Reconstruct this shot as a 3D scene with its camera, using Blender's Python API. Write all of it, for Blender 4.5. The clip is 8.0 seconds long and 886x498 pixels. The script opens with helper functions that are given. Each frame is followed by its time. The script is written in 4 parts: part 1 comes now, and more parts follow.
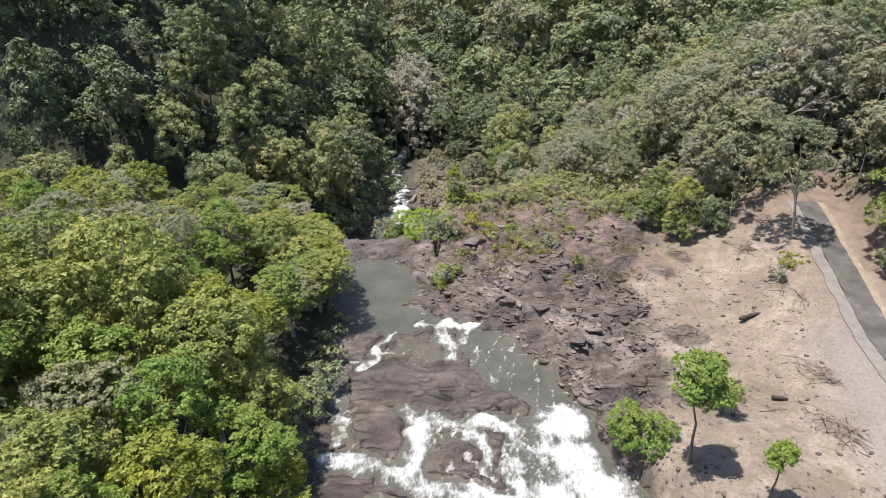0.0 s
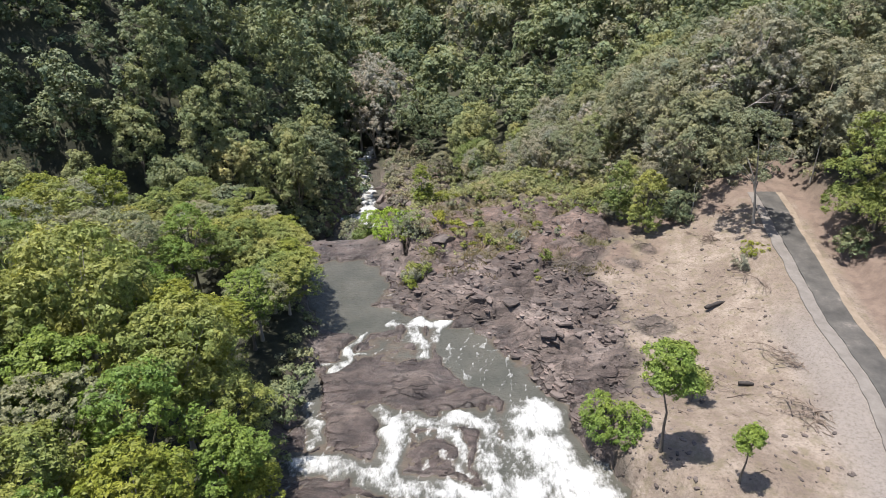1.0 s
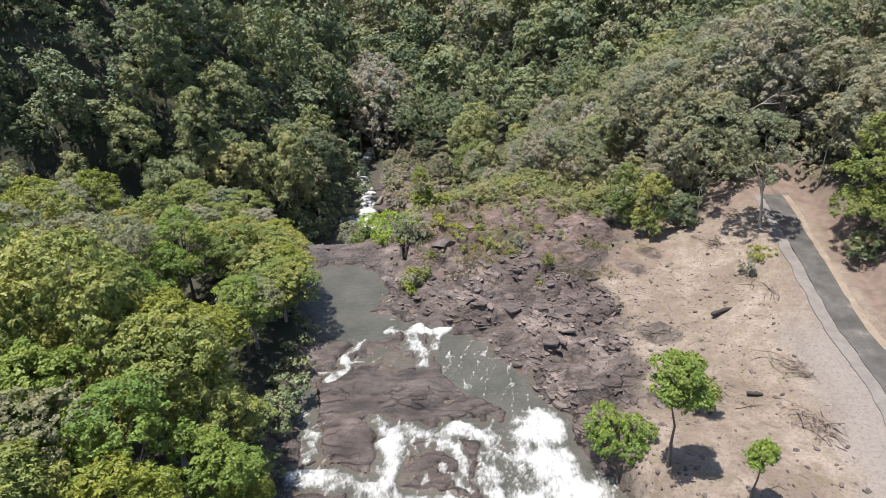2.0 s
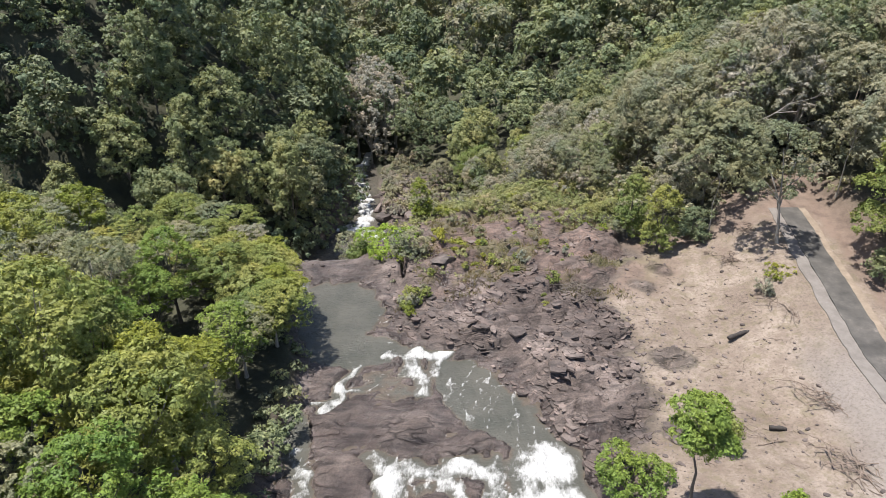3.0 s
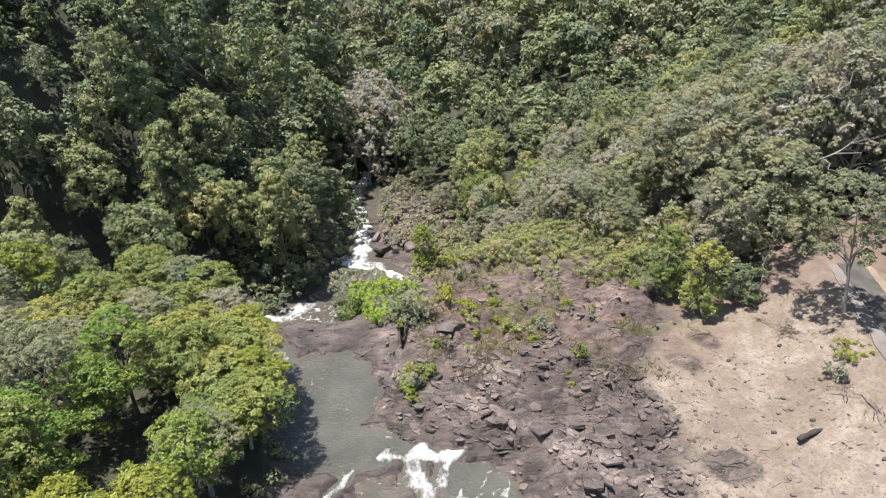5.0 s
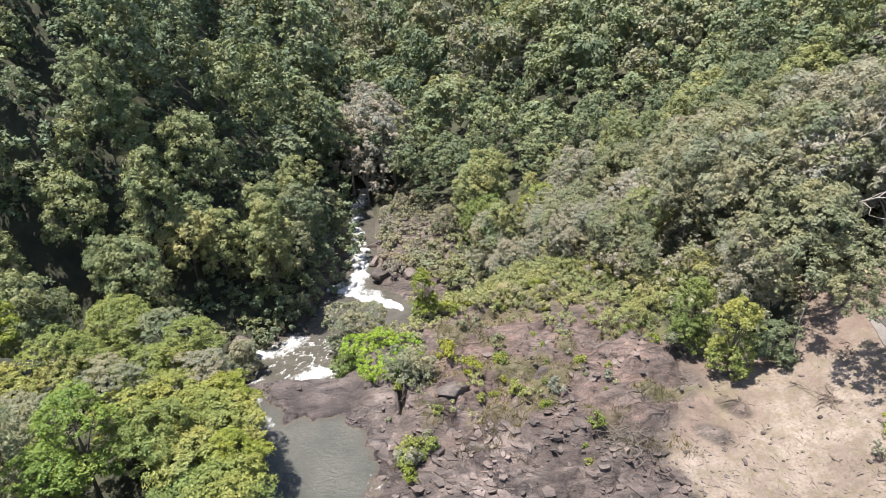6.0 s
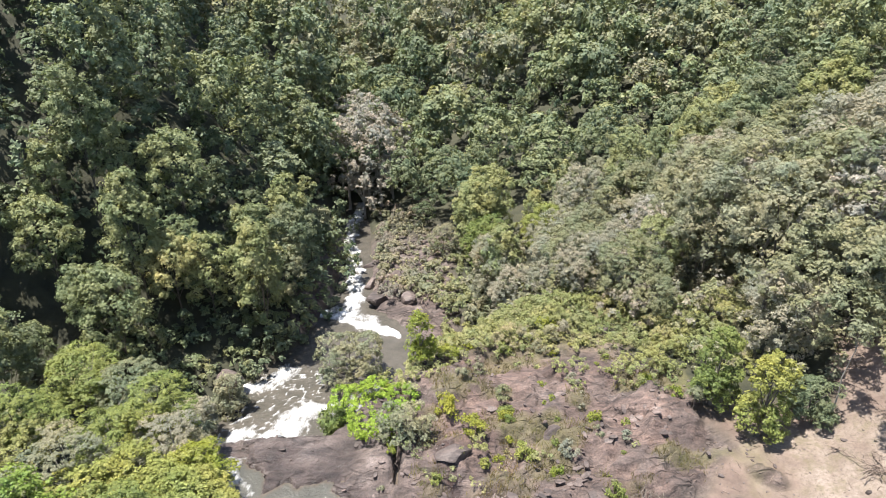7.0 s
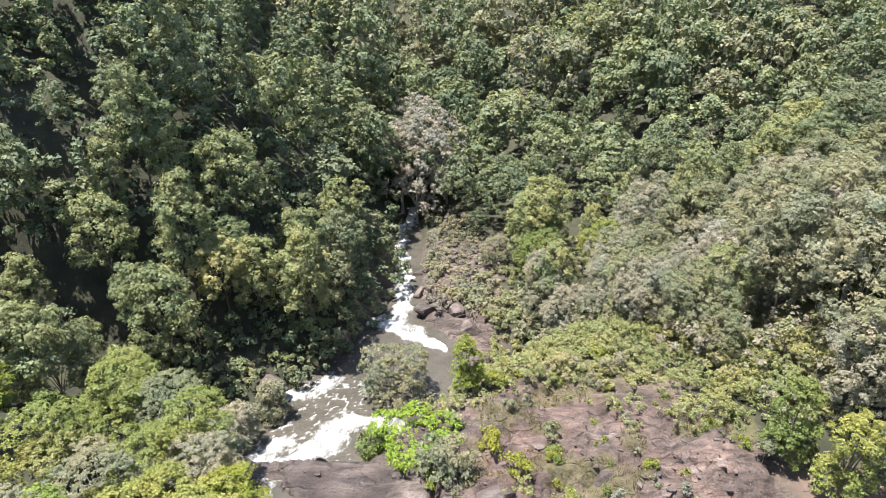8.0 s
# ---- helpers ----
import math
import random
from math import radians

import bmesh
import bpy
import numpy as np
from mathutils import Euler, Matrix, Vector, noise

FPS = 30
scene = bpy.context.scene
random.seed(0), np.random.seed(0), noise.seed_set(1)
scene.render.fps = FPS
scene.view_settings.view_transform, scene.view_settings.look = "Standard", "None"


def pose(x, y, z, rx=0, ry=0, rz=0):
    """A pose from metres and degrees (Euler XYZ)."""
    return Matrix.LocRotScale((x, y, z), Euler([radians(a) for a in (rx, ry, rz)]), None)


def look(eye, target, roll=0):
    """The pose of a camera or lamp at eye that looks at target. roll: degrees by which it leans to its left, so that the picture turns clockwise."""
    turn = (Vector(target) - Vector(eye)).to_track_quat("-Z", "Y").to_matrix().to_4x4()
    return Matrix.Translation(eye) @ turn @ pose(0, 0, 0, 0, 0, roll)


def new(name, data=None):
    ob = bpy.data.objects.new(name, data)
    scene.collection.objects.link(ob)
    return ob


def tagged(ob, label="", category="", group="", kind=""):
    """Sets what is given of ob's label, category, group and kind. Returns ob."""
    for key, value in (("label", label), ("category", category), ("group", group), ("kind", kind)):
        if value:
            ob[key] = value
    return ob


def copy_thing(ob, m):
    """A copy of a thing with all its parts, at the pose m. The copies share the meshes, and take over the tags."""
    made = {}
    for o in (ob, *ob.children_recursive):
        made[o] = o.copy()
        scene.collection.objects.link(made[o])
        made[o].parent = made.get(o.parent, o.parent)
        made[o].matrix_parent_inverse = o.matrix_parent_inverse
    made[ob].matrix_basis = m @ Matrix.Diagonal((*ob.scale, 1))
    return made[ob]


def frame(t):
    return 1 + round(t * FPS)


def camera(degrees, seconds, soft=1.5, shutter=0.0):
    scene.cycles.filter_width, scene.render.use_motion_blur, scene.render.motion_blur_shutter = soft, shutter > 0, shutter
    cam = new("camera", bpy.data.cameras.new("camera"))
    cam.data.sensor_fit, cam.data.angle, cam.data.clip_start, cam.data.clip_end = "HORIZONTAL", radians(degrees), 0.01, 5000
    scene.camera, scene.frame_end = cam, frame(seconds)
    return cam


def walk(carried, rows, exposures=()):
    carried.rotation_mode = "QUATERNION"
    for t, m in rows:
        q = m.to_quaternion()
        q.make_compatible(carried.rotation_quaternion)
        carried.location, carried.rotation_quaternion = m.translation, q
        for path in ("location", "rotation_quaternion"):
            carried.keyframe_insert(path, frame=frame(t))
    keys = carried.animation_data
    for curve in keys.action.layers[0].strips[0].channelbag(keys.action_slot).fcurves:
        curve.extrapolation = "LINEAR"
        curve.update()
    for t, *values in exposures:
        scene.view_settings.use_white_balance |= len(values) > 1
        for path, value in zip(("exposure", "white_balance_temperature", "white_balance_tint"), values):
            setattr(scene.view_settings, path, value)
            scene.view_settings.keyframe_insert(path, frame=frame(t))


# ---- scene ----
cam = camera(69.2, 8.0, soft=0.6)
PATH = [
    (0, (-0.611, 0.467, 29.067), (-0.723, 2.225, 28.119), 0.2),
    (0.5, (-0.617, 0.469, 29.002), (-0.637, 2.23, 28.053), 0.1),
    (1, (-0.691, 0.475, 28.915), (-0.704, 2.236, 27.967), 0.1),
    (2.5, (-0.667, 3.051, 28.67), (-0.681, 4.811, 27.721), 0.0),
    (3, (-0.696, 4.71, 28.711), (-0.71, 6.471, 27.762), -0.1),
    (3.5, (-0.768, 6.626, 28.72), (-0.783, 8.387, 27.772), -0.1),
    (4, (-0.93, 8.768, 28.712), (-0.945, 10.53, 27.765), -0.2),
    (4.5, (-1.108, 11.15, 28.758), (-1.122, 12.912, 27.812), -0.2),
    (6, (-1.405, 19.301, 30.257), (-1.42, 21.063, 29.312), -0.2),
    (6.5, (-1.39, 22.147, 30.433), (-1.406, 23.911, 29.491), -0.2),
    (7, (-1.382, 24.537, 30.563), (-1.397, 26.301, 29.622), -0.2),
    (7.5, (-1.508, 26.217, 30.708), (-1.538, 27.981, 29.766), -0.1),
    (8, (-1.474, 27.283, 30.783), (-1.65, 29.038, 29.84), 0.0),
]
walk(cam, [(t, look(eye, target, roll)) for t, eye, target, roll in PATH], [(0, 0.91), (1, 0.84), (2.5, 0.85), (4.5, 1.0), (6, 1.17), (8, 1.4)])

# ---- world, sun and exposure ----
SUN_TO = Vector((-0.27, 0.0, 0.96)).normalized()
sky_world = bpy.data.worlds.new("sky")
scene.world = sky_world
sky_world.use_nodes = True
wn = sky_world.node_tree
sky = wn.nodes.new("ShaderNodeTexSky")
sky.sky_type = "NISHITA"
sky.sun_disc = False
sky.sun_elevation = math.asin(SUN_TO.z)
sky.sun_rotation = math.atan2(SUN_TO.x, SUN_TO.y)
sky.altitude = 400
sky.dust_density = 1.4
wn.nodes["Background"].inputs["Strength"].default_value = 0.11
wn.links.new(sky.outputs[0], wn.nodes["Background"].inputs["Color"])
sun_data = bpy.data.lights.new("sun", "SUN")
sun_data.energy = 5.0
sun_data.angle = radians(0.53)
sun_data.color = (1.0, 0.96, 0.90)
sun = new("sun", sun_data)
sun.matrix_world = look(SUN_TO * 200, (0, 0, 0))

# ---- numeric helpers ----
rng = np.random.default_rng(7)


def smooth(a, b, v):
    u = np.clip((v - a) / (b - a), 0, 1)
    return u * u * (3 - 2 * u)


def lattice(ix, iy, seed):
    h = (ix.astype(np.int64) * 374761393 + iy.astype(np.int64) * 668265263 + seed * 974634749) & 0xFFFFFFFF
    h = ((h ^ (h >> 13)) * 1274126177) & 0xFFFFFFFF
    return ((h ^ (h >> 16)) & 0xFFFF) / 65535.0


def vnoise(x, y, seed=0):
    """Smooth value noise in 0..1."""
    x, y = np.asarray(x, float), np.asarray(y, float)
    ix, iy = np.floor(x), np.floor(y)
    fx, fy = x - ix, y - iy
    fx, fy = fx * fx * (3 - 2 * fx), fy * fy * (3 - 2 * fy)
    a = lattice(ix, iy, seed) * (1 - fx) + lattice(ix + 1, iy, seed) * fx
    b = lattice(ix, iy + 1, seed) * (1 - fx) + lattice(ix + 1, iy + 1, seed) * fx
    return a * (1 - fy) + b * fy


def fbm(x, y, octaves=4, seed=0):
    total, amp, norm = 0, 1.0, 0
    for k in range(octaves):
        total = total + amp * vnoise(x * 2**k + 13.7 * k, y * 2**k - 7.1 * k, seed + k)
        norm += amp
        amp *= 0.5
    return total / norm


def bump(x, y, cx, cy, rx, ry, turn=0.0, power=2.0):
    """1 in the middle of a turned ellipse, 0 on its rim, negative outside."""
    c, s = math.cos(radians(turn)), math.sin(radians(turn))
    u, v = ((x - cx) * c + (y - cy) * s) / rx, (-(x - cx) * s + (y - cy) * c) / ry
    return 1 - (np.abs(u) ** power + np.abs(v) ** power) ** (1 / power)


# ---- the lie of the land ----
def water_level(x, y):
    return 0.03 * np.clip(33 - y, 0, 40) + 0 * x


def left_bank(y):
    return np.interp(y, [0, 20, 26, 32, 36, 40, 43, 46, 50, 53, 60], [-9, -9.8, -10.2, -10.6, -10, -10, -11.3, -12, -13.4, -15.4, -17])


def right_bank(y):
    return np.interp(y, [0, 20, 25, 28, 30, 33, 35, 38.5, 41.5, 43.4, 45.5, 47.6, 50, 52, 60], [15, 11, 8.5, 6.8, 6, 5.7, 4.6, 3.6, 2.2, -3.4, -5.8, -5.4, -5.9, -8.4, -8.8])


POOLS = (  # x, y, half width, half length, turn: quiet water between the shelves
    (-9.4, 47.4, 3.8, 4.9, 6), (-7.6, 42.4, 3.9, 2.1, 0), (1.3, 37.6, 2.2, 5.0, 30), (4.2, 34.0, 1.6, 2.2, 25), (-9.9, 33.4, 0.9, 2.6, 10), (-13.8, 51.6, 1.4, 1.6, 20))

RAPIDS = (  # from x, y to x, y, half width, whiteness
    (-4.7, 42.2, -0.7, 41.8, 0.75, 1.0), (-3.2, 41.7, -2.6, 38.0, 0.7, 0.9), (-1.5, 41.4, -2.0, 39.6, 0.5, 0.8),
    (-7.1, 40.6, -7.9, 38.4, 0.45, 0.95), (-7.9, 38.4, -8.5, 35.8, 0.5, 0.9), (-6.2, 38.2, -7.8, 38.2, 0.35, 0.85), (-8.1, 37.6, -9.4, 36.4, 0.35, 0.8),
    (-9.7, 32.2, -8.4, 29.2, 0.6, 0.9), (-5.4, 31.9, -4.2, 31.3, 0.8, 0.85), (5.2, 31.9, 4.4, 26, 2.2, 1.1),
    (5.2, 29.4, 8.2, 22, 2.6, 1.15), (-3.7, 31.0, -4.4, 26, 1.1, 1.05), (-3.8, 31.0, 2.2, 31.5, 0.9, 0.95),
    (2.0, 31.4, 2.2, 26, 0.9, 1.0), (-9.4, 27.5, -4.5, 26.9, 1.1, 0.95), (-5, 26.1, 4, 24.8, 1.1, 1.05),
    (-6, 21.6, 9, 20.6, 3.6, 1.0), (-4.5, 14.5, -4, -26, 5.5, 1.0), (4.5, 14.5, 3, -26, 5.0, 1.0), (-0.7, 30.6, 0.7, 27, 0.5, 0.85), (1.3, 31.2, 5, 31.4, 0.8, 0.8),
    (-13.4, 51.2, -14.8, 53.4, 0.9, 0.95), (-14.9, 53.2, -15.6, 55.2, 0.9, 0.95), (-4.2, 51.2, -4.9, 55.4, 0.4, 0.75))


def streak(x, y, ax, ay, bx, by, width):
    """How near a place lies to a line from a to b: 1 on it, 0 at the given width."""
    dx, dy = bx - ax, by - ay
    u = np.clip(((x - ax) * dx + (y - ay) * dy) / (dx * dx + dy * dy), 0, 1)
    return np.clip(1 - np.hypot(x - ax - u * dx, y - ay - u * dy) / width, 0, 1)


ROAD = ((12, -40), (14.5, -20), (17.6, 0), (20.4, 14), (22.6, 20), (24.4, 25), (25.2, 28), (25.8, 30), (26.1, 33.5), (26.4, 37.7), (27.1, 41.5), (27.5, 44.7), (28.1, 49.7), (28.7, 53.2), (29.3, 57), (30.0, 61), (31, 66))

RIVER_Y = (60, 70, 80, 88, 95, 105, 120, 150, 220)
RIVER_X = (-18, -18.5, -14, -11.5, -14.2, -14.6, -16.4, -22, -35)
RIVER_HALF = (6, 6, 8.5, 6.5, 2.4, 1.7, 1.5, 1.2, 1.0)
POOL = -15.5


def valley(x, y):
    """The gorge below the fall: its bed, the steep woods on one flank, gentler ones on the other."""
    xr, half = np.interp(y, RIVER_Y, RIVER_X), np.interp(y, RIVER_Y, RIVER_HALF)
    bed = POOL - 0.6 - 0.03 * np.clip(y - 90, 0, 40) + 0.10 * np.clip(y - 125, 0, 60) + 0.45 * np.clip(y - 190, 0, 120)
    west, east = np.clip(xr - half - x, 0, 400), np.clip(x - xr - half, 0, 400)
    steep = 0.26 + 0.60 * smooth(74, 91, y) + 0.25 * smooth(95, 108, y)
    rise_w = steep * (np.clip(west, 0, 34) + 0.55 * np.clip(west - 34, 0, 400))
    rise_e = 0.16 * np.clip(east, 0, 18) + 0.34 * np.clip(east - 18, 0, 60) + 0.2 * np.clip(east - 78, 0, 200)
    shore = 0.9 * smooth(0, 1.4, west) + 1.0 * smooth(0, 1.4, east)
    return bed + rise_w + rise_e + shore


def plateau(x, y):
    w, xl, xr = water_level(x, y), left_bank(y), right_bank(y)
    bed = w + 0.42
    out_l, out_r = np.clip(xl - x, 0, 400), np.clip(x - xr, 0, 400)
    left = 0.55 * np.minimum(out_l, 1.6) + 0.05 * np.clip(out_l - 1.6, 0, 60)
    land = np.interp(x, [-16, -4, 4, 10, 12.5, 18, 21, 24, 30, 40, 80, 200], [0.2, 0.5, 0.5, 0.5, 0.9, 1.35, 2.2, 3.1, 4.1, 8, 20, 50])
    land = land + 1.9 * smooth(35, 25, y) * smooth(6, 10.5, x) * smooth(26, 15, x) + np.interp(y, [44, 52, 60, 66], [0, 0.6, 0.5, 0.0]) * smooth(-8, 0, x) * smooth(24, 14, x)
    land = land + 0.07 * np.clip(y - 40, 0, 30) * smooth(17, 26, x)
    shore = smooth(0, 2.6, out_r)
    right = (land - w) * shore
    return bed + left + np.where(out_r > 0, right, 0)


def brink(x):
    return np.interp(x, [-60, -17, -9, -6, -2, 4, 11, 15, 22, 40], [56, 54.2, 55.2, 58.5, 62.5, 65, 66, 63, 61, 61])


def run(x):
    return np.interp(x, [-60, -20, -9, -4, 4, 12, 20, 40, 80], [16, 9, 8, 13, 24, 38, 48, 75, 120])


def ground_height(x, y, fine=True):
    x, y = np.asarray(x, float), np.asarray(y, float)
    w = smooth(0, 1, (y - brink(x)) / run(x))
    g = plateau(x, y) * (1 - w) + valley(x, y) * w
    if fine:
        rocky = rock_mask(x, y)
        # ledges: slabs broken along two directions, tilted a little, on the bare rock
        u, v = x * 0.90 + y * 0.44, -x * 0.44 + y * 0.90
        led = fbm(u * 0.30 + 0.5 * fbm(x * 0.6, y * 0.6, 2, 12), v * 0.62, 3, 11)
        steps = (np.floor(led * 10) + smooth(0.80, 1.0, led * 10 - np.floor(led * 10))) / 10
        cracks = smooth(0.06, 0.0, np.abs(fbm(u * 0.5, v * 1.1, 3, 14) - 0.5))
        near = smooth(74, 60, y)
        bedside = smooth(3.5, 0.0, x - right_bank(y)) * smooth(-1.5, 0.5, x - left_bank(y)) * smooth(57, 54, y)
        g = g + rocky * near * ((2.0 - 0.9 * bedside) * (steps - 0.42) * smooth(-12, 2, x) + (0.7 + 0.7 * bedside) * (steps - 0.45) - 0.26 * cracks + (0.14 + 0.16 * bedside) * (fbm(x * 1.5, y * 1.5, 4, 3) - 0.5))
        for cx, cy, rx, ry in ((-4.8, 33.6, 4.4, 4.6), (-0.6, 33.4, 3.4, 1.6), (-6.6, 30.6, 2.6, 2.0)):
            g = g + 0.30 * smooth(0.0, 0.35, bump(x, y, cx, cy, rx, ry, 0, 2.6))
        wl = water_level(x, y)
        tall = g - wl - 0.10
        flat = 0.10 + 0.30 * tall + 0.16 * (np.floor(tall * 5) + smooth(0.7, 1.0, tall * 5 - np.floor(tall * 5))) / 5
        g = np.where(tall > 0, g * (1 - bedside) + (wl + flat) * bedside, g)
        # pools and channels worn into the shelf
        wob = 0.5 * (fbm(x * 0.8, y * 0.8, 4, 5) - 0.55)
        worn = np.zeros_like(x)
        for cx, cy, rx, ry, turn in POOLS:
            worn = np.maximum(worn, smooth(-0.02, 0.08, bump(x, y, cx, cy, rx, ry, turn, 2.3) + wob))
        ox, oy = 1.4 * (fbm(x * 0.7, y * 0.7, 3, 69) - 0.5), 1.4 * (fbm(x * 0.7, y * 0.7, 3, 77) - 0.5)
        for ax, ay, bx, by, width, power in RAPIDS:
            worn = np.maximum(worn, smooth(0.08, 0.3, streak(x + ox, y + oy, ax, ay, bx, by, width * 1.1)) * power)
        low = np.minimum(g, water_level(x, y) - 0.45)
        g = np.where(y < 56, g * (1 - worn) + low * worn, g)
        g = g + rocky * (1 - near) * 1.2 * (fbm(x * 0.6, y * 0.6, 4, 15) - 0.5) * smooth(POOL + 0.1, POOL + 1.2, g)
        g = g + (1 - rocky) * 0.25 * (fbm(x * 0.5, y * 0.5, 4, 9) - 0.5)
    return g


def rock_mask(x, y):
    """Bare bedrock: the river's bed and shelves, and the dome beside the fall."""
    edge = np.interp(y, [0, 22, 26, 33, 38, 43, 49, 53, 57, 62, 66], [9, 9, 8.8, 11.4, 12.0, 12.3, 11.6, 15, 14.8, 12, 11])
    n = 2.6 * (fbm(x * 0.45, y * 0.45, 4, 21) - 0.5)
    right = smooth(1.0, -0.6, x - edge + n)
    for cx, cy, rx, ry in ((14.4, 39.6, 1.9, 1.3), (14.8, 48.6, 1.6, 1.0), (13.2, 32.6, 1.7, 1.3), (16.8, 50.5, 1.5, 0.8)):
        right = np.maximum(right, 0.8 * smooth(0.0, 0.45, bump(x, y, cx, cy, rx, ry, -30) + 0.3 * n))
    left = smooth(-0.6, 0.6, x - left_bank(y) + 1.0 + n * 0.3)
    gorge = smooth(4.0, 0.5, np.abs(x + 10.5) - 7 + 2 * n) * smooth(56, 60, y) * smooth(120, 108, y)
    return np.maximum(right * left * smooth(70, 63, y + n), gorge)


def height_at(x, y):
    return float(ground_height(np.array([x]), np.array([y]))[0])

# ---- materials ----
def material(name):
    m = bpy.data.materials.new(name)
    m.use_nodes = True
    nt = m.node_tree
    return m, nt, nt.nodes["Principled BSDF"], nt.nodes["Material Output"]


def node(nt, kind, **values):
    n = nt.nodes.new("ShaderNode" + kind)
    for key, value in values.items():
        if key in n.inputs:
            n.inputs[key].default_value = value
        else:
            n.inputs[key.replace("_", " ").title()].default_value = value
    return n


def link(nt, a, b):
    nt.links.new(a, b)


def noise_tex(nt, scale, detail=5.0, rough=0.6, stretch=None, turn=0.0):
    geo = nt.nodes.new("ShaderNodeNewGeometry")
    src = geo.outputs["Position"]
    if stretch:
        mp = nt.nodes.new("ShaderNodeMapping")
        mp.inputs["Scale"].default_value = stretch
        mp.inputs["Rotation"].default_value = (0, 0, radians(turn))
        link(nt, src, mp.inputs["Vector"])
        src = mp.outputs[0]
    n = nt.nodes.new("ShaderNodeTexNoise")
    n.inputs["Scale"].default_value, n.inputs["Detail"].default_value, n.inputs["Roughness"].default_value = scale, detail, rough
    link(nt, src, n.inputs["Vector"])
    return n.outputs["Fac"]


def ramp(nt, fac, stops):
    r = nt.nodes.new("ShaderNodeValToRGB")
    el = r.color_ramp.elements
    while len(el) < len(stops):
        el.new(0.5)
    for e, (pos, col) in zip(el, stops):
        e.position, e.color = pos, (*col, 1) if len(col) == 3 else col
    link(nt, fac, r.inputs["Fac"])
    return r.outputs["Color"]


def mix(nt, fac, a, b, mode="MIX"):
    n = nt.nodes.new("ShaderNodeMix")
    n.data_type, n.blend_type = "RGBA", mode
    for sock, v in ((n.inputs[0], fac), (n.inputs[6], a), (n.inputs[7], b)):
        if isinstance(v, (int, float)):
            sock.default_value = v
        elif isinstance(v, tuple):
            sock.default_value = (*v, 1)
        else:
            link(nt, v, sock)
    return n.outputs[2]


def math_node(nt, op, a, b=0.0, clamp=False):
    n = nt.nodes.new("ShaderNodeMath")
    n.operation, n.use_clamp = op, clamp
    for sock, v in zip(n.inputs, (a, b)):
        if isinstance(v, (int, float)):
            sock.default_value = v
        else:
            link(nt, v, sock)
    return n.outputs[0]


def attr(nt, name):
    n = nt.nodes.new("ShaderNodeAttribute")
    n.attribute_name = name
    return n.outputs["Fac"]


def relief(nt, bsdf, height, strength, distance):
    b = nt.nodes.new("ShaderNodeBump")
    b.inputs["Strength"].default_value, b.inputs["Distance"].default_value = strength, distance
    link(nt, height, b.inputs["Height"])
    link(nt, b.outputs[0], bsdf.inputs["Normal"])


def rock_colour(nt):
    big = ramp(nt, noise_tex(nt, 0.35, 4), [(0.32, (0.070, 0.053, 0.048)), (0.48, (0.116, 0.090, 0.080)), (0.58, (0.156, 0.123, 0.110)), (0.68, (0.215, 0.175, 0.158))])
    streak = ramp(nt, noise_tex(nt, 1.0, 6, 0.65, (0.5, 2.2, 1), 22), [(0.36, (0.42, 0.42, 0.43)), (0.52, (0.95, 0.94, 0.93)), (0.68, (1.3, 1.27, 1.25))])
    speck = ramp(nt, noise_tex(nt, 9, 6, 0.7), [(0.33, (0.5, 0.5, 0.5)), (0.55, (1.05, 1.05, 1.05)), (0.75, (1.5, 1.48, 1.45))])
    return mix(nt, 0.8, mix(nt, 0.9, big, streak, "MULTIPLY"), speck, "MULTIPLY")


def crack_lines(nt, scale):
    """Dark joints between blocks: 0 in a joint, 1 away from it."""
    geo = nt.nodes.new("ShaderNodeNewGeometry")
    mp = nt.nodes.new("ShaderNodeMapping")
    mp.inputs["Scale"].default_value, mp.inputs["Rotation"].default_value = (0.45, 1.15, 0.6), (0, 0, radians(32))
    link(nt, geo.outputs["Position"], mp.inputs["Vector"])
    warp = nt.nodes.new("ShaderNodeTexNoise")
    warp.inputs["Scale"].default_value = 1.1
    link(nt, mp.outputs[0], warp.inputs["Vector"])
    moved = nt.nodes.new("ShaderNodeVectorMath")
    moved.operation = "MULTIPLY_ADD"
    moved.inputs[1].default_value = (0.9, 0.9, 0.9)
    link(nt, warp.outputs["Color"], moved.inputs[0])
    link(nt, mp.outputs[0], moved.inputs[2])
    vor = nt.nodes.new("ShaderNodeTexVoronoi")
    vor.feature = "DISTANCE_TO_EDGE"
    vor.inputs["Scale"].default_value = scale
    link(nt, moved.outputs[0], vor.inputs["Vector"])
    return math_node(nt, "MULTIPLY", vor.outputs["Distance"], 14.0, True)


